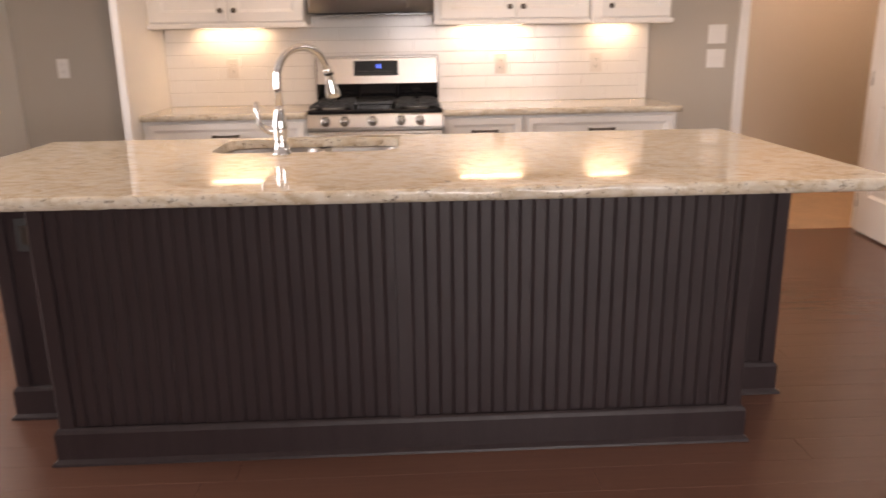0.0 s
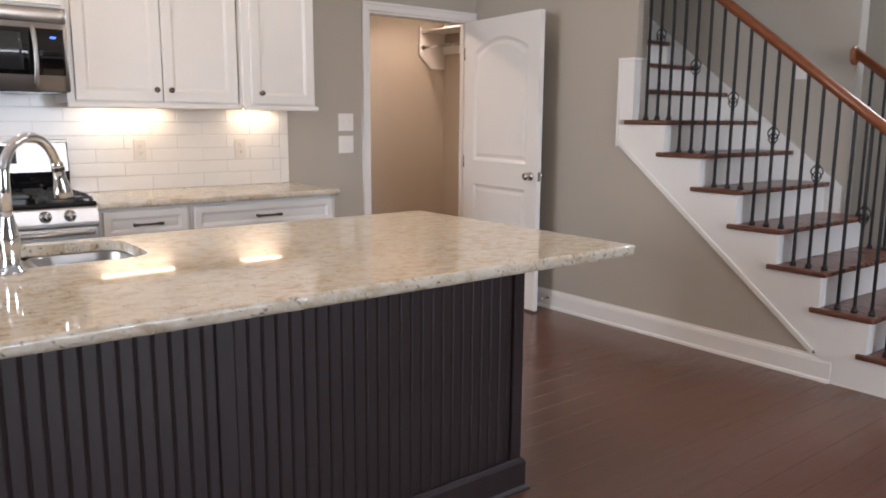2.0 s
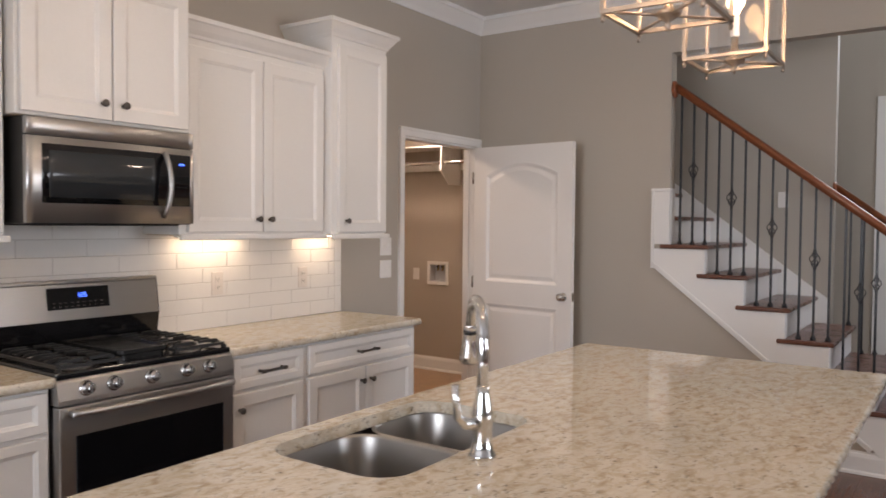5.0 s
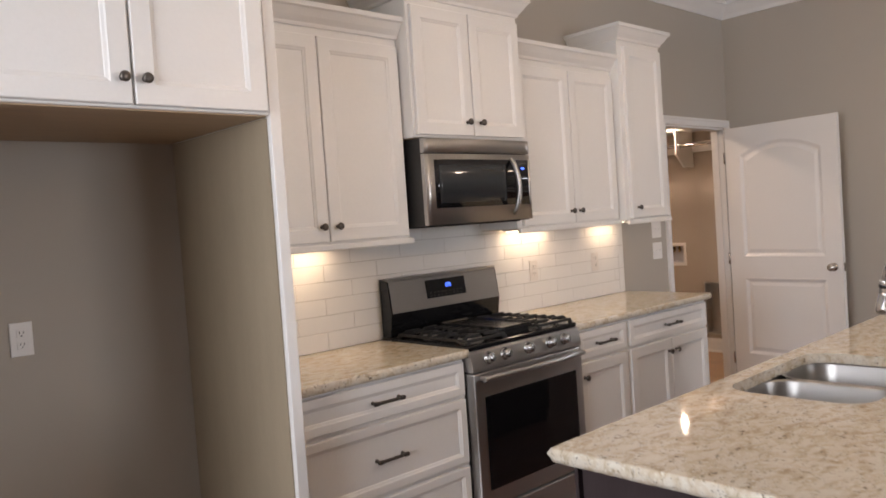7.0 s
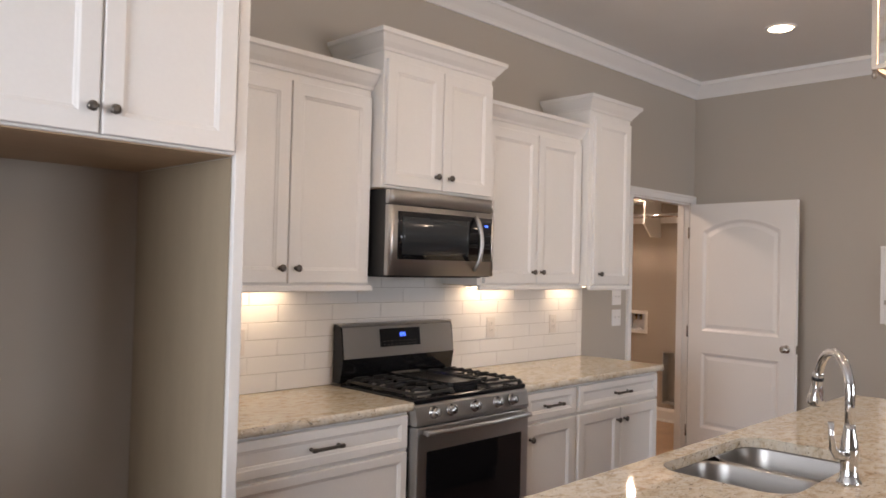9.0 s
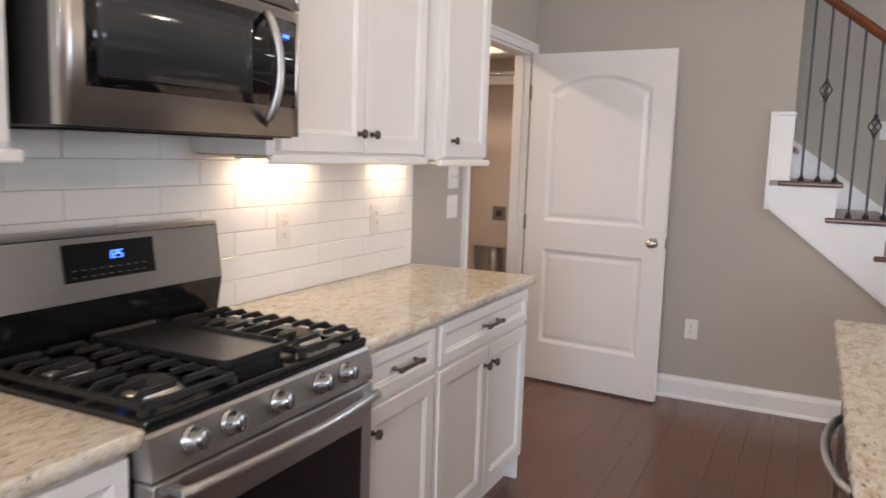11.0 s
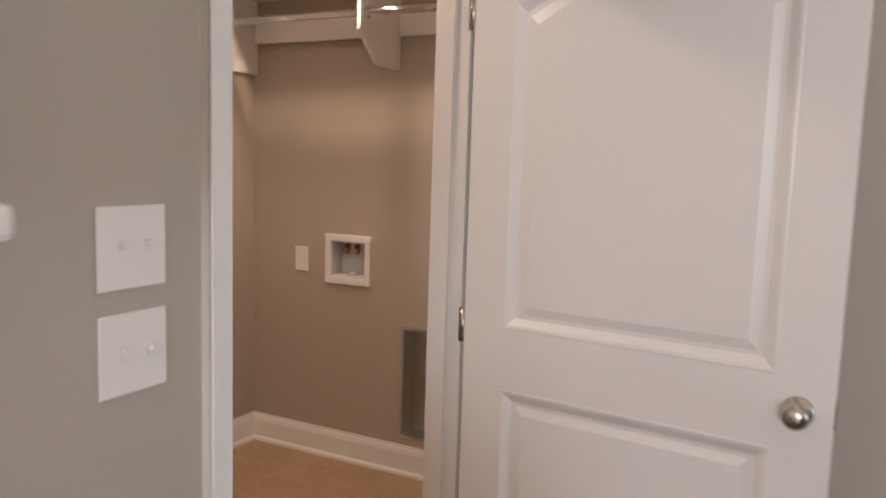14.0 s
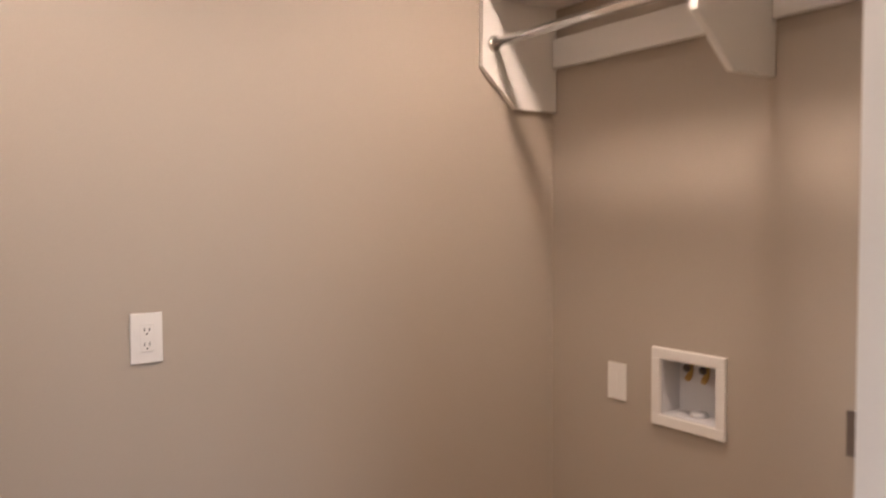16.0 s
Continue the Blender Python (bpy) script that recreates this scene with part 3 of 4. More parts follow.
def add_pull(parent, x, y, z, w=0.128):
    bm = bmesh.new()
    for sx in (-1, 1):
        lathe(bm, (x + sx * w / 2, y, z), (0, -1, 0), [(0.008, 0), (0.008, 0.004), (0.0055, 0.008), (0.0055, 0.026)], 10)
    bx(bm, x - w / 2 - 0.012, x + w / 2 + 0.012, y - 0.034, y - 0.022, z - 0.006, z + 0.006, 0.004, 2)
    for sx in (-1, 1):
        bx(bm, x + sx * w / 2 - 0.012, x + sx * w / 2 + 0.012, y - 0.036, y - 0.0205, z - 0.008, z + 0.008, 0.004, 2)
    part("pull", bm, "bronze", parent, "oil-rubbed bronze bar pull")


def front(name, parent, x0, x1, z0, z1, y, fr=0.058, th=0.02):
    """A framed cabinet front with a recessed field; y is the carcass face, the front stands out of it."""
    bm = bmesh.new()
    yo = y - th
    def ring(i, yy):
        return [bm.verts.new(p) for p in ((x0 + i, yy, z0 + i), (x1 - i, yy, z0 + i), (x1 - i, yy, z1 - i), (x0 + i, yy, z1 - i))]
    R = [ring(0, y - 0.0005), ring(0, yo + 0.003), ring(0.003, yo), ring(fr - 0.004, yo), ring(fr, yo + 0.003), ring(fr + 0.008, yo + 0.006), ring(fr + 0.010, yo + 0.009)]
    for a, b in zip(R, R[1:]):
        for k in range(4):
            bm.faces.new((a[k], a[(k + 1) % 4], b[(k + 1) % 4], b[k]))
    bm.faces.new(R[-1]); bm.faces.new(R[0][::-1])
    bmesh.ops.recalc_face_normals(bm, faces=bm.faces)
    return part(name, bm, "white", parent)


CABCROWN = [(0, 0), (0.008, 0), (0.012, 0.014), (0.03, 0.035), (0.048, 0.062), (0.058, 0.068), (0.058, 0.088), (0, 0.088)]
def wall_cabinet(x0, x1, yf, z0, z1, doors, knobs, label, rail=True, right_open=False, side="white"):
    """yf: carcass face. doors: list of (x0, x1); knobs: list of x or None."""
    c = thing("wall_cabinet", (0.5 * (x0 + x1), YW - 0.003, z0), label, "cabinet", "upper cabinets")
    part("body", box(x0, x1, yf, YW - 0.003, z0, z1, 0.002, 1), "white", c)
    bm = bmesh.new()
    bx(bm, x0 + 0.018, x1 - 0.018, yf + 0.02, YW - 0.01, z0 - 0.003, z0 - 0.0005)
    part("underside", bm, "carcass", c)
    for (a, b), kx in zip(doors, knobs):
        d = front("door", c, a, b, z0 + 0.012, z1 - 0.055, yf)
        if kx is not None:
            add_knob(d, kx, yf - 0.02, z0 + 0.075)
    if rail:
        bm = bmesh.new()
        bx(bm, x0 - 0.004, x1 + 0.012, yf - 0.028, yf - 0.004, z0 - 0.024, z0 + 0.003, 0.006, 2)
        if right_open:
            bx(bm, x1 - 0.008, x1 + 0.012, yf - 0.004, YW - 0.02, z0 - 0.024, z0 - 0.001, 0.004, 1)
        part("light_rail", bm, "white", c)
    bm = bmesh.new()
    sweep(bm, CABCROWN, [(x1, YW - 0.004, z1 - 0.02), (x1, yf - 0.001, z1 - 0.02), (x0, yf - 0.001, z1 - 0.02), (x0, YW - 0.004, z1 - 0.02)])
    part("crown", bm, "white", c, "white crown moulding")
    return c


PX0, PX1 = -1.066, -1.026      # fridge side panel
wall_cabinet(PX1 + 0.002, -0.125, 5.372, 1.40, 2.312, [(PX1 + 0.03, -0.566), (-0.560, -0.135)], [-0.602, -0.524], "white double wall cabinet with shaker doors and bronze knobs")
wall_cabinet(-0.122, 0.618, 5.295, 1.848, 2.49, [(-0.108, 0.247), (0.253, 0.606)], [0.205, 0.295], "tall white cabinet above the microwave", rail=False)
wall_cabinet(0.621, 1.538, 5.372, 1.40, 2.312, [(0.66, 1.098), (1.104, 1.525)], [1.062, 1.140], "white double wall cabinet with shaker doors and bronze knobs")
wall_cabinet(1.541, 2.003, 5.312, 1.396, 2.49, [(1.585, 1.990)], [1.642], "tall white single-door end wall cabinet", right_open=True)

# lit strips beneath the wall cabinets
for x, w in ((-0.60, 0.40), (0.98, 0.40), (1.74, 0.26)):
    s = thing("cabinet_light", (x, 5.55, 1.39), "lit warm light bar beneath a wall cabinet", "light", "under-cabinet lights")
    bm = bmesh.new()
    bx(bm, x - w / 2 - 0.02, x + w / 2 + 0.02, 5.535, 5.605, 1.384, 1.397, 0.002, 1)
    part("housing", bm, "plastic", s)
    part("lens", box(x - w / 2, x + w / 2, 5.545, 5.595, 1.380, 1.3835), "strip", s)
    lamp("cabinet_light_glow", "AREA", pose(x, 5.575, 1.377, 14, 0, 0), 0.6 * w / 0.4, (1.0, 0.79, 0.54), size=w, size_y=0.04)

# fridge surround and tall pantry
fs = thing("fridge_surround", (-1.5, YW, 0), "white cabinet over an empty fridge alcove", "cabinet")
YF = 4.915
part("side_panel", box(PX0, PX1, YF, YW - 0.004, 0, 2.44, 0.002, 1), "white", fs)
part("body", box(-1.94, PX0 - 0.001, YF + 0.001, YW - 0.004, 1.845, 2.44, 0.002, 1), "white", fs)
# thin tan sheet over the white panel's inner face
part("inner_face", box(PX0 - 0.006, PX0 - 0.0005, YF + 0.02, YW - 0.006, 0.002, 1.839), "tan_side", fs, "tan inner face of the alcove")
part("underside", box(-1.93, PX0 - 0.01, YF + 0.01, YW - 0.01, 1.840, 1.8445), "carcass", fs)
for a, b, kx in ((-1.925, -1.508, -1.535), (-1.500, -1.080, -1.471)):
    d = front("door", fs, a, b, 1.853, 2.40, YF, 0.062)
    add_knob(d, kx, YF - 0.02, 1.925)
bm = bmesh.new()
sweep(bm, CABCROWN, [(PX1, YW - 0.004, 2.43), (PX1, YF - 0.001, 2.43), (-2.56, YF - 0.001, 2.43)])
part("crown", bm, "white", fs, "white crown moulding")
pantry = thing("pantry_cabinet", (-2.25, YW, 0), "tall white pantry cabinet with shaker doors", "cabinet")
part("body", box(-2.56, -1.942, YF, YW - 0.004, 0, 2.44, 0.002, 1), "white", pantry)
for z0, z1, kz in ((0.12, 1.535, 1.462), (1.555, 2.40, 1.625)):
    d = front("door", pantry, -2.54, -1.975, z0, z1, YF, 0.062)
    add_knob(d, -2.008, YF - 0.02, kz)

# base cabinets
YB = 5.085
def base_cabinet(x0, x1, drawers, doors, label):
    c = thing("base_cabinet", (0.5 * (x0 + x1), YW - 0.003, 0), label, "cabinet", "base cabinets")
    bm = bmesh.new()
    bx(bm, x0, x1, YB, YW - 0.004, 0.10, 0.878, 0.002, 1)
    part("body", bm, "white", c)
    part("toe_kick", box(x0 + 0.002, x1 - 0.002, YB + 0.06, YW - 0.01, 0, 0.0995), "white", c)
    for a, b, z0, z1 in drawers:
        d = front("drawer", c, a, b, z0, z1, YB, 0.038)
        add_pull(d, 0.5 * (a + b), YB - 0.02, 0.5 * (z0 + z1))
    for a, b, z0, z1, kx in doors:
        d = front("door", c, a, b, z0, z1, YB)
        add_knob(d, kx, YB - 0.02, z1 - 0.07)
    return c


base_cabinet(PX1 + 0.002, -0.117, [(PX1 + 0.03, -0.13, 0.722, 0.862), (PX1 + 0.03, -0.13, 0.432, 0.704), (PX1 + 0.03, -0.13, 0.125, 0.414)], [], "white three-drawer base cabinet with bronze pulls")
base_cabinet(0.658, 1.115, [(0.676, 1.098, 0.722, 0.862)], [(0.676, 1.098, 0.125, 0.704, 0.708)], "narrow white base cabinet with drawer and door")
base_cabinet(1.117, 1.985, [(1.134, 1.972, 0.722, 0.862)], [(1.134, 1.550, 0.125, 0.704, 1.515), (1.556, 1.972, 0.125, 0.704, 1.591)], "white base cabinet with wide drawer and double doors")
single("end_panel", box(1.987, 1.998, YB + 0.002, YW - 0.02, 0, 0.876, 0.002, 1), "white", "white finished end panel of the base cabinets", "panel")

# granite worktops with an uneven chiselled edge
def slab(name, x0, x1, y0, y1, rough_edges, label, hole=None):
    rnd = random.Random(len(name) * 7 + int(x1 * 10))
    def edge(ax, ay, bx_, by_, rough):
        n = max(2, int(math.hypot(bx_ - ax, by_ - ay) / 0.02)) if rough else 1
        return [(ax + (bx_ - ax) * k / n, ay + (by_ - ay) * k / n) for k in range(n)]
    c = 0.02
    ring = []
    for i, (a, b) in enumerate((((x0, y0), (x1, y0)), ((x1, y0), (x1, y1)), ((x1, y1), (x0, y1)), ((x0, y1), (x0, y0)))):
        ring += edge(*a, *b, rough_edges[i])
    cx, cy = 0.5 * (x0 + x1), 0.5 * (y0 + y1)
    bm = bmesh.new()
    levels = [(0.914, 0.006), (0.909, 0.001), (0.900, 0.0), (0.890, 0.001), (0.879, 0.005)]
    rings = []
    for z, ins in levels:
        rr = []
        for (px, py) in ring:
            j = rnd.uniform(-0.0035, 0.0035) if 0.88 < z < 0.912 else rnd.uniform(-0.0015, 0.0015)
            ex = 1 if abs(px - x1) < 1e-6 else (-1 if abs(px - x0) < 1e-6 else 0)
            ey = 1 if abs(py - y1) < 1e-6 else (-1 if abs(py - y0) < 1e-6 else 0)
            fx = rough_edges[1] if ex > 0 else rough_edges[3]
            fy = rough_edges[2] if ey > 0 else rough_edges[0]
            rr.append(bm.verts.new((px - ex * (ins - j) * (1 if fx else 0), py - ey * (ins - j) * (1 if fy else 0), z)))
        rings.append(rr)
    n = len(ring)
    for a, b in zip(rings, rings[1:]):
        for k in range(n):
            bm.faces.new((a[k], b[k], b[(k + 1) % n], a[(k + 1) % n])).smooth = True
    if hole:
        for rr, up in ((rings[0], True), (rings[-1], False)):
            hv = [bm.verts.new((px, py, rr[0].co.z)) for px, py in hole]
            es = [bm.edges.get((rr[k], rr[(k + 1) % n])) for k in range(n)]
            es += [bm.edges.new((hv[k], hv[(k + 1) % len(hv)])) for k in range(len(hv))]
            bmesh.ops.triangle_fill(bm, edges=es, use_beauty=True, normal=(0, 0, 1))
            if up: top = hv
            else: low = hv
        for k in range(len(top)):
            bm.faces.new((top[k], top[(k + 1) % len(top)], low[(k + 1) % len(low)], low[k]))
    else:
        bm.faces.new(rings[0]); bm.faces.new(rings[-1][::-1])
    bmesh.ops.recalc_face_normals(bm, faces=bm.faces)
    return single(name, bm, "granite", label, "countertop", "granite worktops")


slab("countertop", PX1 + 0.003, -0.113, 5.045, YW - 0.004, (1, 0, 0, 0), "cream speckled granite worktop with chiselled edge")
slab("countertop", 0.654, 2.012, 5.045, YW - 0.004, (1, 1, 0, 0), "cream speckled granite worktop beside the range")


def rounded(x0, x1, y0, y1, r, n=8):
    out = []
    for cx, cy, a0 in ((x1 - r, y0 + r, -90), (x1 - r, y1 - r, 0), (x0 + r, y1 - r, 90), (x0 + r, y0 + r, 180)):
        for k in range(n + 1):
            a = radians(a0 + 90 * k / n)
            out.append((cx + r * math.cos(a), cy + r * math.sin(a)))
    return out


# ---- island ----
IX0, IX1, IY0, IY1 = -0.985, 1.768, 2.695, 3.912
SKX0, SKX1, SKY0, SKY1 = -0.255, 0.415, 3.445, 3.845
slab("island_countertop", IX0, IX1, IY0, IY1, (1, 1, 1, 1), "large cream granite island top with rough edge and sink cutout", rounded(SKX0, SKX1, SKY0, SKY1, 0.09))
isl = thing("kitchen_island", (0.43, 3.4, 0), "espresso-stained kitchen island with beadboard panel", "island")
FX0, FX1, FY = -0.665, 1.515, 2.975
BX0, BX1, BY = -0.953, 1.778, 3.30
part("front_body", box(FX0, FX1, FY + 0.0022, BY, 0.002, 0.878), "espresso", isl)
part("back_panel", box(BX0, BX1, BY, 3.34, 0.002, 0.878), "espresso", isl)
part("cabinet_front", box(BX0, BX1, 3.853, 3.8625, 0.10, 0.878), "espresso", isl)
part("end_panel", box(BX0, BX0 + 0.02, 3.3405, 3.8395, 0.002, 0.878), "espresso", isl)
part("end_panel", box(BX1 - 0.02, BX1, 3.3405, 3.8395, 0.002, 0.878), "espresso", isl)
part("toe_kick", box(BX0 + 0.0205, BX1 - 0.0205, 3.79, 3.80, 0.002, 0.0995), "espresso", isl)
# beadboard strips in two panels
bead = 0.0415
x = FX0 + 0.045
strip_mesh = None
while x + bead < FX1 - 0.045:
    if strip_mesh is None:
        b2 = bmesh.new()
        pr = [(0.0, 0.0025), (0.0, 0.001), (0.003, 0.0), (bead - 0.010, 0.0), (bead - 0.008, 0.003), (bead - 0.006, 0.0005), (bead - 0.0035, -0.001), (bead - 0.001, 0.001), (bead - 0.0004, 0.0025)]
        prism(b2, pr, "z", 0.115, 0.872)
        strip_mesh = to_mesh("bead_board", b2, "espresso")
    ob = new("bead_board", strip_mesh)
    ob.location = (x, FY, 0)
    ob.parent = isl
    ob.matrix_parent_inverse = Matrix.Translation(-isl.location)
    x += bead
for x0, x1 in ((FX0 - 0.004, FX0 + 0.045), (FX1 - 0.045, FX1 + 0.004), (0.405, 0.455)):
    part("stile", box(x0, x1, FY - 0.011, FY + 0.02, 0.10, 0.872, 0.003, 1), "espresso", isl)
for nm, pth in (("plinth", [(FX0 - 0.002, BY - 0.002, 0.001), (FX0 - 0.002, FY - 0.006, 0.001), (FX1 + 0.002, FY - 0.006, 0.001), (FX1 + 0.002, BY - 0.002, 0.001)]),
                ("plinth", [(FX1 + 0.02, BY - 0.001, 0.001), (BX1 + 0.002, BY - 0.001, 0.001), (BX1 + 0.002, 3.79, 0.001)]),
                ("plinth", [(BX0 - 0.002, 3.79, 0.001), (BX0 - 0.002, BY - 0.001, 0.001), (FX0 - 0.02, BY - 0.001, 0.001)])):
    bm = bmesh.new()
    sweep(bm, [(0, 0), (-0.03, 0), (-0.028, 0.008), (-0.016, 0.018), (-0.016, 0.105), (-0.010, 0.116), (-0.004, 0.122), (0, 0.122)], pth)
    part(nm, bm, "espresso", isl)
for x0, x1 in ((FX1 + 0.004, FX1 + 0.05), (BX1 - 0.045, BX1 + 0.004), (BX0 - 0.004, BX0 + 0.045), (FX0 - 0.05, FX0 - 0.004)):
    part("corner_stile", box(x0, x1, BY - 0.012, BY - 0.0005, 0.124, 0.872, 0.002, 1), "espresso", isl)
ox = thing("outlet", (-0.84, BY - 0.01, 0.68), "dark outlet cover on the island end", "outlet")
part("plate", box(-0.87, -0.80, BY - 0.018, BY - 0.0125, 0.62, 0.735, 0.002, 1), "slot", ox)
part("receptacle", box(-0.852, -0.818, BY - 0.021, BY - 0.0182, 0.645, 0.71, 0.002, 1), "bronze", ox)

# dishwasher in the back of the island
dw = thing("dishwasher", (0.85, 3.86, 0), "dark dishwasher with a curved steel handle", "dishwasher")
part("body", box(0.56, 1.16, 3.863, 3.882, 0.10, 0.874, 0.004, 2), "enamel", dw)
bm = bmesh.new()
tube(bm, [(0.60 + 0.52 * k / 16, 3.884 + 0.05 * math.sin(math.pi * k / 16) ** 0.6, 0.775) for k in range(17)], 0.011, 10)
part("handle", bm, "steel", dw, "curved steel handle")

# sink
sk = thing("sink", (0.08, 3.645, 0.70), "double-bowl undermount stainless steel sink", "sink")
MIDX = 0.115
def bowl(x0, x1, y0, y1, depth):
    bm = bmesh.new()
    prev = None
    for ins, z, r in ((-0.012, 0.8785, 0.10), (0.0, 0.8785, 0.088), (0.003, 0.872, 0.085), (0.010, 0.872 - depth * 0.6, 0.08), (0.022, 0.872 - depth * 0.9, 0.07), (0.05, 0.872 - depth, 0.05)):
        ring = [bm.verts.new((px, py, z)) for px, py in rounded(x0 + ins, x1 - ins, y0 + ins, y1 - ins, r)]
        if prev:
            for k in range(len(ring)):
                bm.faces.new((prev[k], prev[(k + 1) % len(ring)], ring[(k + 1) % len(ring)], ring[k])).smooth = True
        prev = ring
    bm.faces.new(prev)
    return bm


part("bowl", bowl(SKX0 - 0.004, MIDX - 0.012, SKY0 - 0.004, SKY1 + 0.004, 0.19), "sink", sk)
part("bowl", bowl(MIDX + 0.012, SKX1 + 0.004, SKY0 - 0.004, SKY1 + 0.004, 0.21), "sink", sk)
for x, z in ((0.5 * (SKX0 + MIDX), 0.683), (0.5 * (SKX1 + MIDX), 0.663)):
    bm = bmesh.new()
    lathe(bm, (x, 3.66, z), (0, 0, 1), [(0.043, 0), (0.043, 0.003), (0.036, 0.004), (0.03, 0.002)], 20)
    part("drain", bm, "chrome", sk)

# faucet with a pull-down spray head
fa = thing("faucet", (0.02, 3.385, 0.914), "chrome gooseneck kitchen faucet with pull-down spray", "faucet")
bm = bmesh.new()
lathe(bm, (0.02, 3.385, 0.9145), (0, 0, 1), [(0.033, 0), (0.033, 0.006), (0.026, 0.014), (0.022, 0.04), (0.024, 0.075), (0.026, 0.095), (0.022, 0.12), (0.016, 0.15), (0.0145, 0.165)], 24)
part("base", bm, "chrome", fa)
dirx, diry = 0.75, 0.66
pts = [(0.02, 3.385, 1.06), (0.02, 3.385, 1.14)]
for k in range(13):
    a = math.pi - (math.pi * 0.94) * k / 12
    u = 0.105 + 0.105 * math.cos(a)
    pts.append((0.02 + dirx * u, 3.385 + diry * u, 1.168 + 0.105 * math.sin(a)))
bm = bmesh.new()
tube(bm, pts, 0.0135, 14)
part("neck", bm, "chrome", fa)
ex, ey, ez = pts[-1]
bm = bmesh.new()
lathe(bm, (ex, ey, ez + 0.012), (0.2 * dirx, 0.2 * diry, -1), [(0.015, 0), (0.017, 0.004), (0.017, 0.012), (0.015, 0.02), (0.018, 0.05), (0.025, 0.085), (0.026, 0.10), (0.022, 0.106)], 20)
part("spray_head", bm, "chrome", fa)
bm = bmesh.new()
lathe(bm, (ex, ey, ez + 0.014), (0.2 * dirx, 0.2 * diry, -1), [(0.0178, 0.018), (0.0178, 0.028)], 20)
part("spray_collar", bm, "enamel", fa)
bm = bmesh.new()
tube(bm, [(0.0, 3.39, 0.995), (-0.03, 3.40, 1.0), (-0.055, 3.405, 1.02), (-0.06, 3.407, 1.055), (-0.063, 3.408, 1.095)], 0.008, 10, [0.017, 0.014, 0.010, 0.007, 0.0085])
part("lever", bm, "chrome", fa)

# ---- range ----
RX0, RX1 = -0.110, 0.651
rg = thing("gas_range", (0.27, 5.35, 0), "stainless steel gas range with black cooktop", "range")
part("body", box(RX0 + 0.003, RX1 - 0.003, 5.09, 5.635, 0.02, 0.895, 0.003, 1), "dark_steel", rg)
cooktop = part("cooktop", box(RX0 + 0.001, RX1 - 0.001, 5.052, 5.575, 0.900, 0.925, 0.008, 3), "enamel", rg, "black enamel cooktop")
bm = bmesh.new()
prism(bm, [(5.635, 0.926), (5.635, 1.205), (5.60, 1.205), (5.578, 1.192), (5.556, 1.042), (5.575, 0.926)], "x", RX0 + 0.004, RX1 - 0.004)
bk = part("backguard_body", bm, "enamel", rg)
bm = bmesh.new()
prism(bm, [(5.5555, 1.042), (5.5775, 1.192), (5.5745, 1.192), (5.5525, 1.042)], "x", RX0 + 0.01, RX1 - 0.01)
bx(bm, RX0 + 0.004, RX1 - 0.004, 5.574, 5.62, 1.193, 1.209, 0.005, 2)
bg = part("backguard", bm, "steel", rg, "sloping brushed steel control panel")
bm = bmesh.new()
prism(bm, [(5.5590, 1.088), (5.5721, 1.178), (5.5701, 1.178), (5.5570, 1.088)], "x", 0.128, 0.400)
dp = part("display", bm, "black_glass", bg, "black glass display")
bm = bmesh.new()
# seven-segment clock digits
for dx, segs in ((0.0, "bc"), (0.016, "abged"), (0.032, "acdfg")):
    x0 = 0.255 + dx
    for sname, (sx, sz, wx, wz) in {"a": (0, 0.018, 0.009, 0.002), "g": (0, 0.009, 0.009, 0.002), "d": (0, 0, 0.009, 0.002), "b": (0.008, 0.009, 0.002, 0.010), "c": (0.008, 0, 0.002, 0.010), "f": (-0.001, 0.009, 0.002, 0.010), "e": (-0.001, 0, 0.002, 0.010)}.items():
        if sname in segs:
            bx(bm, x0 + sx, x0 + sx + wx, 5.5618, 5.5660, 1.135 + sz, 1.135 + sz + wz)
part("digits", bm, "blue_led", dp)
bm = bmesh.new()
for r in range(2):
    for k in range(9):
        bx(bm, 0.15 + k * 0.026, 0.160 + k * 0.026, 5.5577 + 0.0022 * r, 5.562, 1.098 + r * 0.016, 1.100 + r * 0.016)
part("button_marks", bm, "grey", dp)
# control strip and knobs
bm = bmesh.new()
prism(bm, [(5.09, 0.812), (5.09, 0.899), (5.052, 0.899), (5.045, 0.892), (5.032, 0.83), (5.034, 0.812)], "x", RX0 + 0.001, RX1 - 0.001)
strip = part("control_strip", bm, "steel", rg, "brushed steel control strip")
for x in (-0.006, 0.100, 0.257, 0.415, 0.522):
    bm = bmesh.new()
    lathe(bm, (x, 5.0375, 0.862), (0, -1, 0.2), [(0.028, 0), (0.028, 0.004), (0.024, 0.006), (0.022, 0.010), (0.021, 0.028), (0.019, 0.031), (0.002, 0.0315)], 24)
    bx(bm, x - 0.003, x + 0.003, 4.999, 5.010, 0.850, 0.886, 0.002, 1)
    part("knob", bm, "knob", strip, "turned steel control knob")
bm = bmesh.new()
bx(bm, RX0 + 0.004, RX1 - 0.004, 5.030, 5.088, 0.215, 0.806, 0.006, 2)
od = part("oven_door", bm, "steel", rg, "stainless oven door")
part("window", box(RX0 + 0.06, RX1 - 0.06, 5.0265, 5.0295, 0.29, 0.70, 0.001, 1), "black_glass", od)
bm = bmesh.new()
tube(bm, [(RX0 + 0.03 + (RX1 - RX0 - 0.06) * k / 20, 4.998 - 0.022 * math.sin(math.pi * k / 20), 0.785) for k in range(21)], 0.012, 12)
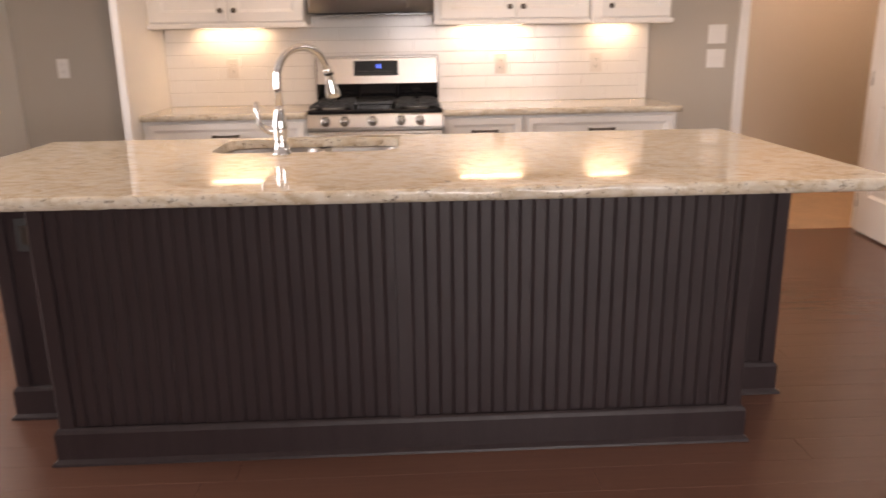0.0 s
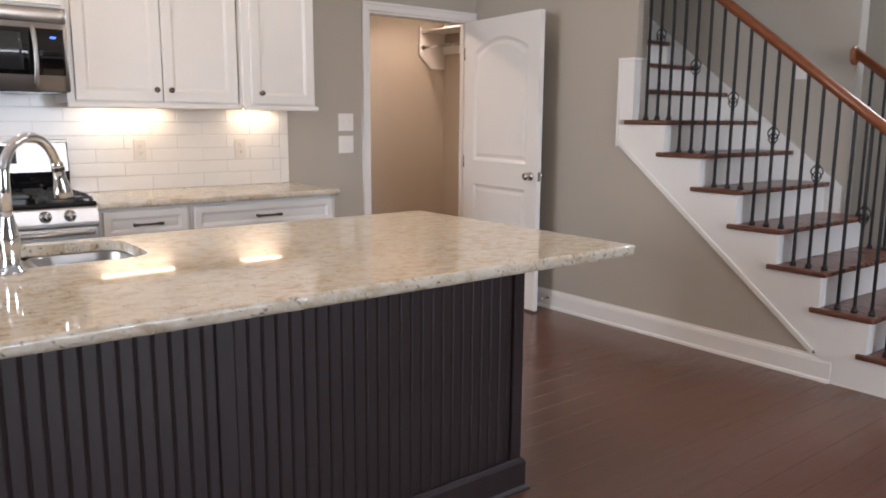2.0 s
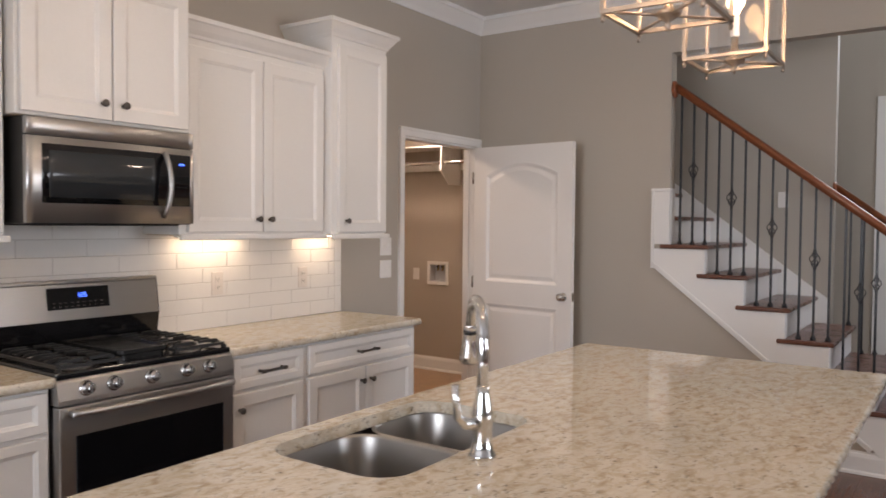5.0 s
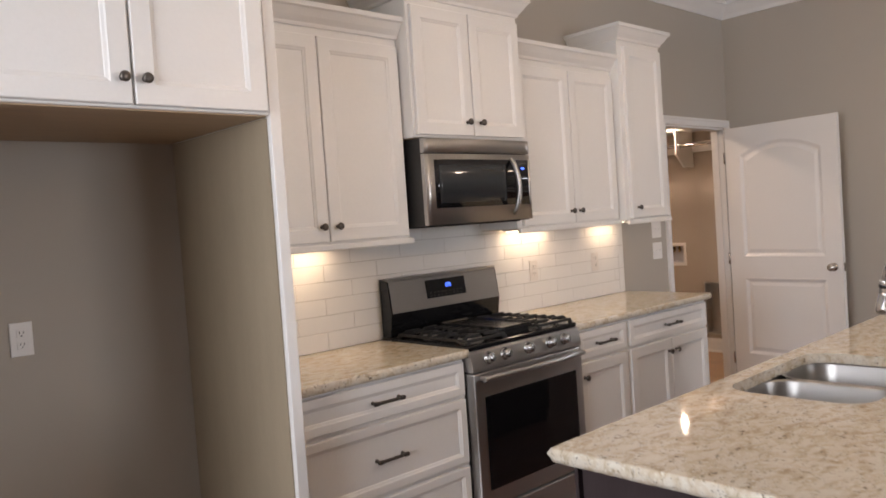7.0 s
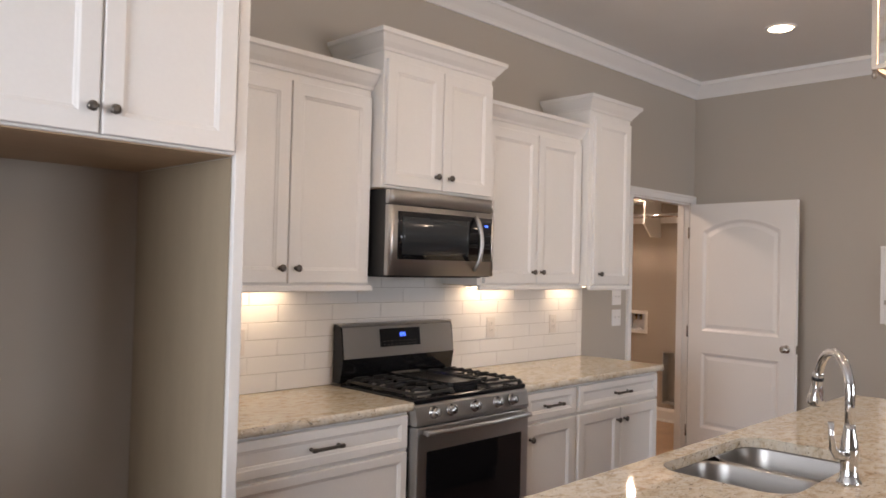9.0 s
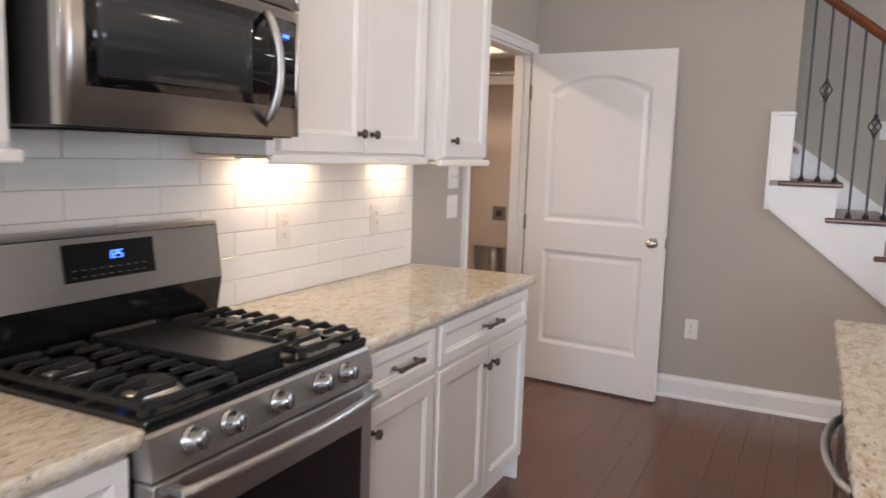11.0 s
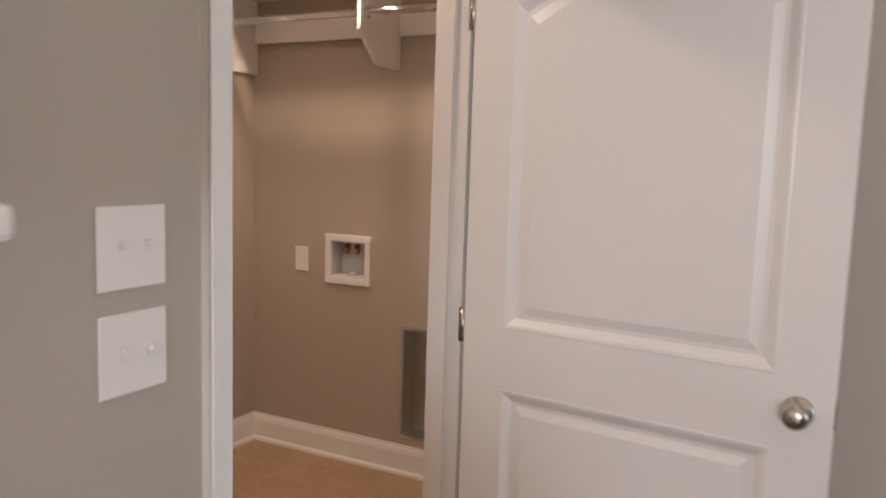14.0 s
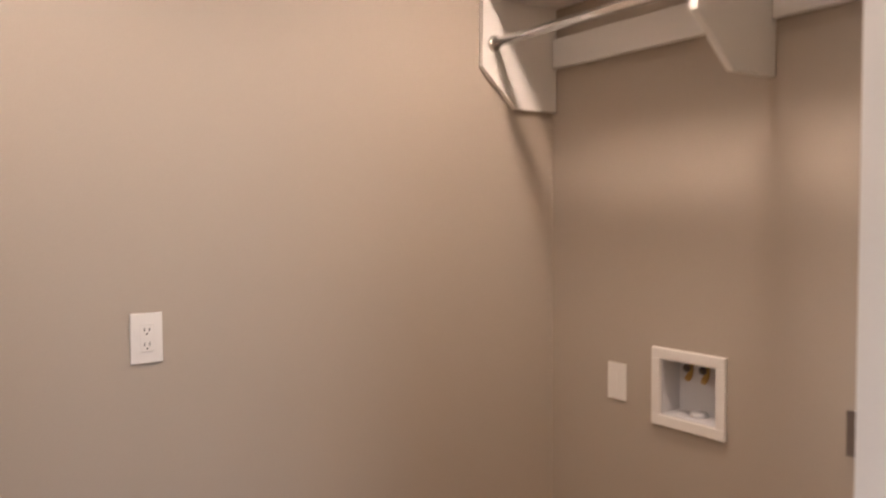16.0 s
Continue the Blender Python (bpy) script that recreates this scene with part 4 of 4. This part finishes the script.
for x in (RX0 + 0.045, RX1 - 0.045):
    bx(bm, x - 0.012, x + 0.012, 4.998, 5.0305, 0.775, 0.795, 0.003, 1)
part("handle", bm, "steel", od, "curved steel oven handle")
dr = part("storage_drawer", box(RX0 + 0.004, RX1 - 0.004, 5.022, 5.088, 0.045, 0.208, 0.006, 2), "steel", rg)
for k, x in enumerate((RX0 + 0.05, RX1 - 0.05)):
    part("foot", box(x - 0.02, x + 0.02, 5.14, 5.18, 0, 0.02), "enamel", rg)
# burners, grates and griddle
for x, y, r in ((0.03, 5.18, 0.05), (0.03, 5.43, 0.042), (0.51, 5.18, 0.05), (0.51, 5.43, 0.042)):
    bm = bmesh.new()
    lathe(bm, (x, y, 0.9255), (0, 0, 1), [(r + 0.014, 0), (r + 0.012, 0.006), (r + 0.004, 0.010), (r + 0.002, 0.013), (0.002, 0.0135)], 22)
    ob = part("burner", bm, "burner_base", cooktop, "cast aluminium burner base")
    bm = bmesh.new()
    lathe(bm, (x, y, 0.9392), (0, 0, 1), [(r, 0), (r, 0.006), (r - 0.006, 0.009), (0.002, 0.010)], 22)
    part("burner_cap", bm, "cast", ob)


def grate(x0, x1):
    """A low frame with raised fingers that reach in from both sides."""
    bm = bmesh.new()
    y0, y1, z0, z1, w = 5.075, 5.535, 0.936, 0.962, 0.006
    for y in (y0, 0.5 * (y0 + y1), y1):
        bx(bm, x0, x1, y - w, y + w, z0, z0 + 0.012)
    for x in (x0, x1):
        bx(bm, x - w, x + w, y0, y1, z0 + 0.0005, z0 + 0.0115)
    n = 8
    for k in range(n):
        y = y0 + (y1 - y0) * (k + 0.5) / n
        for xa, s in ((x0, 1), (x1, -1)):
            ln = 0.085 if k % 4 in (1, 2) else 0.105
            prism(bm, [(xa - s * 0.004, z0), (xa - s * 0.004, z0 + 0.010), (xa + s * 0.020, z1), (xa + s * ln, z1), (xa + s * ln, z1 - 0.012), (xa + s * 0.026, z1 - 0.012), (xa + s * 0.010, z0)], "y", y - 0.0042, y + 0.0042)
    for x in (x0, x1):
        for y in (y0, y1):
            bx(bm, x - 0.008, x + 0.008, y - 0.008, y + 0.008, 0.9255, z0 + 0.002)
    part("grate", bm, "cast", cooktop, "black cast-iron grate with raised fingers")


grate(RX0 + 0.022, RX0 + 0.258); grate(RX1 - 0.258, RX1 - 0.022)
bm = bmesh.new()
prev = None
for ins, z, r in ((0.012, 0.9255, 0.02), (0.012, 0.944, 0.02), (0.0, 0.950, 0.022), (0.0, 0.964, 0.022), (0.002, 0.966, 0.02), (0.006, 0.966, 0.018), (0.012, 0.958, 0.014)):
    ring = [bm.verts.new((px, py, z)) for px, py in rounded(RX0 + 0.268 + ins, RX1 - 0.268 - ins, 5.10 + ins, 5.53 - ins, r, 4)]
    if prev:
        for k in range(len(ring)):
            bm.faces.new((prev[k], prev[(k + 1) % len(ring)], ring[(k + 1) % len(ring)], ring[k]))
    else:
        bm.faces.new(ring[::-1])
    prev = ring
bm.faces.new(prev)
part("griddle", bm, "griddle", cooktop, "black cast-iron griddle plate")

# ---- microwave ----
mw = thing("microwave", (0.24, YW, 1.45), "stainless over-range microwave with arched handle", "microwave")
MX0, MX1, MY, MZ0, MZ1 = -0.100, 0.618, 5.262, 1.447, 1.843
part("body", box(MX0, MX1, MY + 0.02, YW - 0.004, MZ0, MZ1, 0.003, 1), "dark_steel", mw)
bm = bmesh.new()
def mw_face(x):
    u = (x - MX0) / (MX1 - MX0)
    return MY - 0.018 * math.sin(math.pi * u)
n = 24
def curved(bm, xa, xb, z0, z1, off, th):
    A, B = [], []
    for k in range(n + 1):
        x = xa + (xb - xa) * k / n
        y = mw_face(x) - off
        A.append([bm.verts.new((x, y, z0)), bm.verts.new((x, y, z1))])
        B.append([bm.verts.new((x, y + th, z0)), bm.verts.new((x, y + th, z1))])
    for k in range(n):
        bm.faces.new((A[k][0], A[k + 1][0], A[k + 1][1], A[k][1])).smooth = True
        bm.faces.new((B[k][0], B[k][1], B[k + 1][1], B[k + 1][0]))
        bm.faces.new((A[k][1], A[k + 1][1], B[k + 1][1], B[k][1]))
        bm.faces.new((A[k][0], B[k][0], B[k + 1][0], A[k + 1][0]))
    for k in (0, n):
        bm.faces.new((A[k][0], A[k][1], B[k][1], B[k][0]))
curved(bm, MX0 + 0.001, MX1 - 0.001, MZ0 + 0.004, MZ1 - 0.072, 0, 0.026)
mdoor = part("door", bm, "steel", mw, "brushed steel microwave door")
bm = bmesh.new()
curved(bm, MX0 + 0.001, MX1 - 0.001, MZ1 - 0.066, MZ1 - 0.002, 0, 0.026)
part("vent_band", bm, "steel", mw)
bm = bmesh.new()
curved(bm, MX0 + 0.055, MX1 - 0.018, MZ0 + 0.078, MZ1 - 0.098, 0.0015, 0.003)
part("window", bm, "black_glass", mdoor)
bm = bmesh.new()
curved(bm, MX0 + 0.080, 0.415, MZ0 + 0.100, MZ1 - 0.122, 0.003, 0.003)
part("window_mesh", bm, "mesh_glass", mdoor)
bm = bmesh.new()
curved(bm, 0.492, MX1 - 0.022, MZ0 + 0.084, MZ1 - 0.104, 0.0025, 0.003)
cp = part("control_panel", bm, "black_glass", mdoor)
bm = bmesh.new()
for k in range(3):
    bx(bm, 0.540 + k * 0.009, 0.545 + k * 0.009, mw_face(0.545) - 0.0042, mw_face(0.56) - 0.0024, 1.700, 1.708)
ob = new("clock", to_mesh("clock", bm, "blue_led")); ob.parent = mdoor
bm = bmesh.new()
tube(bm, [(0.463, mw_face(0.46) - 0.004 - 0.045 * math.sin(math.pi * k / 16) ** 0.7, MZ0 + 0.03 + (MZ1 - MZ0 - 0.125) * k / 16) for k in range(17)], 0.0115, 10)
part("handle", bm, "steel", mdoor, "arched steel handle")
part("underside_vent", box(MX0 + 0.04, MX1 - 0.04, MY + 0.05, YW - 0.05, MZ0 - 0.006, MZ0 - 0.0005), "enamel", mw)

# ---- wall plates ----
def outlet(center, facing, label, w=0.072, h=0.117, kind="duplex", mat="plastic", group="outlets", name="outlet"):
    """facing: '-y' on a wall looking south, '-x' on a wall looking west."""
    ob = thing(name, center, label, name.replace("_", " "), group)
    x, y, z = center
    def bb(bm, u0, u1, d0, d1, z0, z1, bev=0.0):
        if facing == "-y": bx(bm, x + u0, x + u1, y - d1, y - d0, z + z0, z + z1, bev, 1)
        else: bx(bm, x - d1, x - d0, y + u0, y + u1, z + z0, z + z1, bev, 1)
    bm = bmesh.new(); bb(bm, -w / 2, w / 2, 0.0005, 0.006, -h / 2, h / 2, 0.002)
    part("plate", bm, mat, ob)
    if kind == "duplex":
        for dz in (-0.02, 0.02):
            bm = bmesh.new(); bb(bm, -0.016, 0.016, 0.0065, 0.009, dz - 0.014, dz + 0.014, 0.002)
            r = part("receptacle", bm, mat, ob)
            bm = bmesh.new()
            for du in (-0.007, 0.005):
                bb(bm, du, du + 0.002, 0.0092, 0.0096, dz - 0.001, dz + 0.008)
            bb(bm, -0.002, 0.002, 0.0092, 0.0096, dz - 0.009, dz - 0.005)
            part("slot", bm, "slot", r)
    elif kind == "decor":
        bm = bmesh.new(); bb(bm, -0.0165, 0.0165, 0.0065, 0.009, -0.033, 0.033, 0.001)
        r = part("receptacle", bm, mat, ob)
        bm = bmesh.new()
        for dz in (-0.018, 0.018):
            for du in (-0.007, 0.005):
                bb(bm, du, du + 0.002, 0.0092, 0.0096, dz - 0.001, dz + 0.008)
            bb(bm, -0.002, 0.002, 0.0092, 0.0096, dz - 0.009, dz - 0.005)
        part("slot", bm, "slot", r)
    elif kind == "switches":
        for du in (-0.023, 0.023):
            bm = bmesh.new(); bb(bm, du - 0.005, du + 0.005, 0.0062, 0.0085, -0.012, 0.012)
            part("collar", bm, mat, ob)
            bm = bmesh.new(); bb(bm, du - 0.004, du + 0.004, 0.0088, 0.018, 0.000, 0.010, 0.002)
            part("toggle", bm, mat, ob)
    elif kind == "blank":
        bm = bmesh.new(); bb(bm, -0.002, 0.002, 0.0062, 0.0075, -0.03, 0.03)
        part("insert", bm, mat, ob)
    return ob


outlet((2.425, YW, 1.305), "-y", "white double toggle switch plate on the greige wall", 0.117, 0.117, "switches", group="switches", name="light_switch")
outlet((2.425, YW, 1.155), "-y", "white double toggle switch plate below another", 0.117, 0.117, "switches", group="switches", name="light_switch")
for x in (-0.62, 1.045, 1.652):
    outlet((x, YW - 0.0115, 1.143), "-y", "white outlet set into the tiled backsplash", kind="duplex", group="backsplash outlets", mat="dull_plastic")
outlet((-1.66, YW, 1.16), "-y", "white outlet in the empty fridge alcove")
outlet((XW, 4.595, 0.43), "-x", "white outlet low on the stair wall")
outlet((SX, 3.62, 1.66), "-x", "white switch plate on the wall behind the stairs", kind="blank", name="light_switch")
outlet((3.255, LY, 1.185), "-y", "white outlet on the laundry wall", 0.076, 0.124, "decor")
outlet((LX, 7.04, 0.955), "-x", "white blank plate beside the washer box", 0.076, 0.117, "blank", name="wall_plate")

# ---- laundry fittings ----
wbx = thing("washer_box", (LX, 6.77, 0.97), "white recessed washer supply box with valves", "valve box")
y0, y1, z0, z1 = 6.645, 6.897, 0.855, 1.087
bm = bmesh.new()
for a, b, c, d in ((y0, y1, z1 - 0.032, z1), (y0, y1, z0, z0 + 0.032), (y0, y0 + 0.03, z0 + 0.032, z1 - 0.032), (y1 - 0.03, y1, z0 + 0.032, z1 - 0.032)):
    bx(bm, LX - 0.014, LX - 0.0005, a, b, c, d, 0.002, 1)
part("flange", bm, "plastic", wbx)
bm = bmesh.new()
for a, b, c, d in ((y0 + 0.03, y1 - 0.03, z1 - 0.036, z1 - 0.0325), (y0 + 0.03, y1 - 0.03, z0 + 0.0325, z0 + 0.036), (y0 + 0.0305, y0 + 0.034, z0 + 0.036, z1 - 0.036), (y1 - 0.034, y1 - 0.0305, z0 + 0.036, z1 - 0.036)):
    bx(bm, LX - 0.003, LX + 0.082, a, b, c, d)
bx(bm, LX + 0.079, LX + 0.082, y0 + 0.034, y1 - 0.034, z0 + 0.036, z1 - 0.036)
part("recess", bm, "recess", wbx, "pale grey plastic recess")
for y in (6.745, 6.80):
    bm = bmesh.new()
    tube(bm, [(LX + 0.045, y, 1.0505), (LX + 0.045, y, 1.018), (LX + 0.038, y, 1.004), (LX + 0.030, y, 0.998)], 0.009, 10)
    v = part("valve", bm, "brass", wbx, "brass shut-off valve")
    bm = bmesh.new(); lathe(bm, (LX + 0.034, y, 1.032), (-1, 0, 0), [(0.009, 0), (0.012, 0.004), (0.012, 0.010), (0.007, 0.014)], 10)
    part("valve_knob", bm, "bronze", v)
bm = bmesh.new(); lathe(bm, (LX + 0.045, 6.77, z0 + 0.0365), (0, 0, 1), [(0.026, 0), (0.026, 0.006), (0.020, 0.014), (0.016, 0.014)], 14)
part("drain_boss", bm, "recess", wbx)

plate = thing("dryer_outlet", (LX, 6.25, 0.985), "grey dryer outlet plate with round black socket", "outlet")
part("plate", box(LX - 0.007, LX - 0.0005, 6.207, 6.320, 0.903, 1.015, 0.002, 1), "grey", plate)
bm = bmesh.new(); lathe(bm, (LX - 0.0075, 6.263, 0.960), (-1, 0, 0), [(0.028, 0), (0.028, 0.006), (0.022, 0.008), (0.02, 0.004)], 20)
part("socket", bm, "slot", plate)

db = thing("dryer_vent_box", (LX, 6.25, 0.18), "recessed galvanised dryer vent box in the wall", "vent box")
ya, yb, za, zb = 6.130, 6.465, 0.185, 0.680
bm = bmesh.new()
t = 0.004
bx(bm, LX - 0.001, LX + 0.10, ya, ya + t, za, zb); bx(bm, LX - 0.001, LX + 0.10, yb - t, yb, za, zb)
bx(bm, LX - 0.001, LX + 0.10, ya + t, yb - t, za, za + t); bx(bm, LX - 0.001, LX + 0.10, ya + t, yb - t, zb - t, zb)
bx(bm, LX + 0.096, LX + 0.10, ya + t, yb - t, za + t, zb - t)
part("box", bm, "galv", db)
bm = bmesh.new()
for a, b, c, d in ((ya - 0.012, yb + 0.012, zb, zb + 0.012), (ya - 0.012, yb + 0.012, za - 0.012, za), (ya - 0.012, ya, za, zb), (yb, yb + 0.012, za, zb)):
    bx(bm, LX - 0.004, LX - 0.0006, a, b, c, d)
part("rim", bm, "galv", db)
bm = bmesh.new(); lathe(bm, (LX + 0.05, 6.31, 0.46), (0, 0, 1), [(0.044, 0), (0.046, 0.004), (0.046, 0.22)], 20)
part("duct", bm, "galv", db, "round galvanised duct stub")

# shelf along the laundry wall
sh = thing("laundry_shelf", (LX, 6.6, 2.2), "white closet shelf with brackets and chrome hanging rod", "shelf")
SZ = 2.195
part("board", box(LX - 0.30, LX - 0.002, YW + T + 0.004, LY - 0.004, SZ - 0.019, SZ, 0.002, 1), "trim", sh)
part("cleat", box(LX - 0.021, LX - 0.002, YW + T + 0.004, LY - 0.004, 1.975, 2.075, 0.002, 1), "trim", sh)
def bracket(y0, y1, up):
    bm = bmesh.new()
    prism(bm, [(LX - 0.003, 1.83), (LX - 0.003, SZ - 0.02), (LX - 0.296, SZ - 0.02), (LX - 0.296, SZ + up), (LX - 0.318, SZ + up), (LX - 0.322, 1.955), (LX - 0.20, 1.845), (LX - 0.18, 1.83)], "y", y0, y1)
    part("bracket", bm, "trim", sh)
bracket(LY - 0.022, LY - 0.003, 0.03)
bracket(6.515, 6.534, 0.03)
bracket(YW + T + 0.005, YW + T + 0.024, 0.03)
bm = bmesh.new()
tube(bm, [(LX - 0.275, YW + T + 0.025, 2.03), (LX - 0.275, LY - 0.023, 2.03)], 0.0155, 14)
part("rod", bm, "chrome", sh, "chrome hanging rod")
for y, s in ((LY - 0.0225, -1), (6.5345, 1), (6.5145, -1)):
    bm = bmesh.new(); lathe(bm, (LX - 0.275, y, 2.03), (0, s, 0), [(0.026, 0), (0.026, 0.006), (0.018, 0.010)], 14)
    part("rod_socket", bm, "chrome", sh)
ds = thing("door_stop", (XW, 4.80, 0.09), "white-tipped spring door stop on the baseboard", "door stop")
bm = bmesh.new()
lathe(bm, (XW - 0.016, 4.80, 0.075), (-1, 0, 0), [(0.012, 0), (0.012, 0.004), (0.005, 0.006), (0.005, 0.055)], 12)
part("spring", bm, "nickel", ds)
bm = bmesh.new()
lathe(bm, (XW - 0.0715, 4.80, 0.075), (-1, 0, 0), [(0.008, 0), (0.008, 0.012), (0.005, 0.015)], 12)
part("tip", bm, "plastic", ds)

# ---- ceiling lights and pendants ----
def downlight(x, y, top, watts, color, cone, blend=0.9):
    d = thing("downlight", (x, y, top), "lit recessed downlight with white trim", "light", "recessed downlights")
    bm = bmesh.new(); lathe(bm, (x, y, top - 0.0005), (0, 0, -1), [(0.095, 0), (0.095, 0.004), (0.075, 0.008), (0.072, 0.004)], 28)
    part("trim_ring", bm, "trim", d)
    bm = bmesh.new(); lathe(bm, (x, y, top - 0.009), (0, 0, -1), [(0.07, 0), (0.068, 0.002), (0.003, 0.003)], 24)
    part("lens", bm, "can_lens", d)
    lamp("downlight_lamp", "SPOT", pose(x, y, top - 0.03), watts, color, radius=0.045, spot=radians(cone), blend=blend)
for x in (-0.85, 0.26, 1.38, 2.50):
    downlight(x, 4.55, CEIL, 12, (1.0, 0.87, 0.72), 130)
for x in (2.75, 4.15):
    downlight(x, 6.535, LC, 52, (1.0, 0.80, 0.64), 180, 0.6)


def pendant(x, y):
    p = thing("pendant_lantern", (x, y, CEIL), "square glass lantern pendant in an aged metal frame", "pendant light", "pendants over the island")
    s, z0, z1 = 0.125, 1.995, 2.325
    bm = bmesh.new()
    for sx in (-1, 1):
        for sy in (-1, 1):
            bx(bm, x + sx * s - 0.006, x + sx * s + 0.006, y + sy * s - 0.006, y + sy * s + 0.006, z0, z1)
            lathe(bm, (x + sx * s, y + sy * s, z0 - 0.022), (0, 0, 1), [(0.003, 0), (0.007, 0.008), (0.004, 0.022)], 8)
    for z in (z0, z1 - 0.012):
        for sg in (-1, 1):
            bx(bm, x - s, x + s, y + sg * s - 0.0055, y + sg * s + 0.0055, z, z + 0.011)
            bx(bm, x + sg * s - 0.0055, x + sg * s + 0.0055, y - s, y + s, z + 0.0005, z + 0.0115)
    for sx in (-1, 1):
        for sy in (-1, 1):
            tube(bm, [(x + sx * s * u, y + sy * s * u, z) for u, z in ((1, z1), (0.75, z1 + 0.06), (0.3, z1 + 0.10), (0.06, z1 + 0.13))], 0.005, 6)
            tube(bm, [(x + sx * s, y + sy * s, z0 + 0.006), (x, y, z0 + 0.006)], 0.004, 6)
    part("frame", bm, "outer", p)
    bm = bmesh.new()
    lathe(bm, (x, y, z0 - 0.035), (0, 0, 1), [(0.002, 0), (0.008, 0.012), (0.006, 0.024), (0.03, 0.04), (0.034, 0.046), (0.012, 0.06), (0.010, 0.12)], 16)
    part("finial", bm, "outer", p)
    for sg in (-1, 1):
        part("pane", box(x - s + 0.008, x + s - 0.008, y + sg * s - 0.0015, y + sg * s + 0.0015, z0 + 0.013, z1 - 0.014), "pane", p).visible_shadow = False
        part("pane", box(x + sg * s - 0.0015, x + sg * s + 0.0015, y - s + 0.008, y + s - 0.008, z0 + 0.013, z1 - 0.014), "pane", p).visible_shadow = False
    bm = bmesh.new(); lathe(bm, (x, y, z0 + 0.086), (0, 0, 1), [(0.012, 0), (0.014, 0.004), (0.014, 0.07)], 12)
    part("candle_sleeve", bm, "plastic", p)
    bm = bmesh.new(); lathe(bm, (x, y, z0 + 0.158), (0, 0, 1), [(0.011, 0), (0.02, 0.02), (0.026, 0.045), (0.022, 0.07), (0.010, 0.09), (0.001, 0.097)], 16)
    part("bulb", bm, "bulb", p, "lit warm bulb").visible_shadow = False
    bm = bmesh.new()
    tube(bm, [(x, y, z1 + 0.12), (x, y, CEIL - 0.03)], 0.006, 8)
    part("stem", bm, "outer", p)
    bm = bmesh.new(); lathe(bm, (x, y, CEIL - 0.0005), (0, 0, -1), [(0.065, 0), (0.065, 0.008), (0.05, 0.02), (0.012, 0.032)], 22)
    part("canopy", bm, "outer", p)
    lamp("pendant_lamp", "POINT", pose(x, y, z0 + 0.20), 9, (1.0, 0.70, 0.42), radius=0.03)
for x in (-0.21, 0.46, 1.12):
    pendant(x, 3.11)

# ---- tiled backsplash ----
splash = setting("backsplash", box(PX1 + 0.001, 1.985, YW - 0.008, YW - 0.0005, 0.915, 1.45), "grout", "white subway-tiled backsplash with pale joints")
TH, TW, G, EX = 0.0762, 0.3048, 0.0022, 1.923   # rows of long tiles, a column of upright ones at the free end
tiles = {}


def tile(x0, x1, z0, z1):
    w, h = round(x1 - x0, 4), round(z1 - z0, 4)
    if (w, h) not in tiles:
        tiles[w, h] = to_mesh("tile", box(0, w - 0.0010, -0.0035, 0, 0, h - G, 0.0014, 1), "tile")
    ob = new("tile", tiles[w, h])
    ob.location = (x0, YW - 0.008, z0)
    ob.parent = splash


rows = [0.9155] + [0.999 + TH * k for k in range(6)] + [1.448]
for row, (z0, z1) in enumerate(zip(rows, rows[1:])):
    x = PX1 + 0.002 - (TW / 2 if row % 2 else 0)
    while x < EX:
        a, b = max(x, PX1 + 0.002), min(x + TW, EX)
        if b - a > 0.012:
            tile(a, b, z0, z1)
        x += TW
for z0, z1 in ((0.9155, rows[2]), (rows[2], rows[4]), (rows[4], rows[6]), (rows[6], rows[7])):
    tile(EX, 1.984, z0, z1)

# ---- hardwood planks ----
floor = setting("floor", box(XL, FX, YN, YW + 0.06, -0.021, -0.006), "gap", "dark reddish-brown hardwood plank floor")
PW = 0.127
rnd = random.Random(5)
lengths = (0.9, 1.2, 1.5, 1.8)
pm = {ln: to_mesh("plank", box(0.0003, ln - 0.0003, 0.0003, PW - 0.0003, -0.006, 0, 0.0007, 1), "plank") for ln in lengths}
rest_v, rest_f = [], []
y, made = YN, 0
while y < YW + 0.05:
    x = XL + rnd.choice((0, -0.3, -0.6, -0.8))
    while x < FX - 0.3:
        ln = rnd.choice(lengths)
        near = -2.9 < x + ln / 2 < 3.7 and 0.6 < y < YW and made < 300
        if near:
            ob = new("plank", pm[ln])
            ob.location = (x, y, 0)
            ob.parent = floor
            made += 1
        else:
            b0, x1 = len(rest_v), min(x + ln, FX) - 0.0006
            rest_v += [(max(x, XL) + 0.0006, y + 0.0006, 0), (x1, y + 0.0006, 0), (x1, y + PW - 0.0006, 0), (max(x, XL) + 0.0006, y + PW - 0.0006, 0)]
            rest_f.append((b0, b0 + 1, b0 + 2, b0 + 3))
        x += ln
    y += PW
me = bpy.data.meshes.new("far_planks")
me.from_pydata(rest_v, [], rest_f)
me.materials.append(M["plank"])
ob = new("far_planks", me)
ob.parent = floor
tagged(ob, kind="stuff")
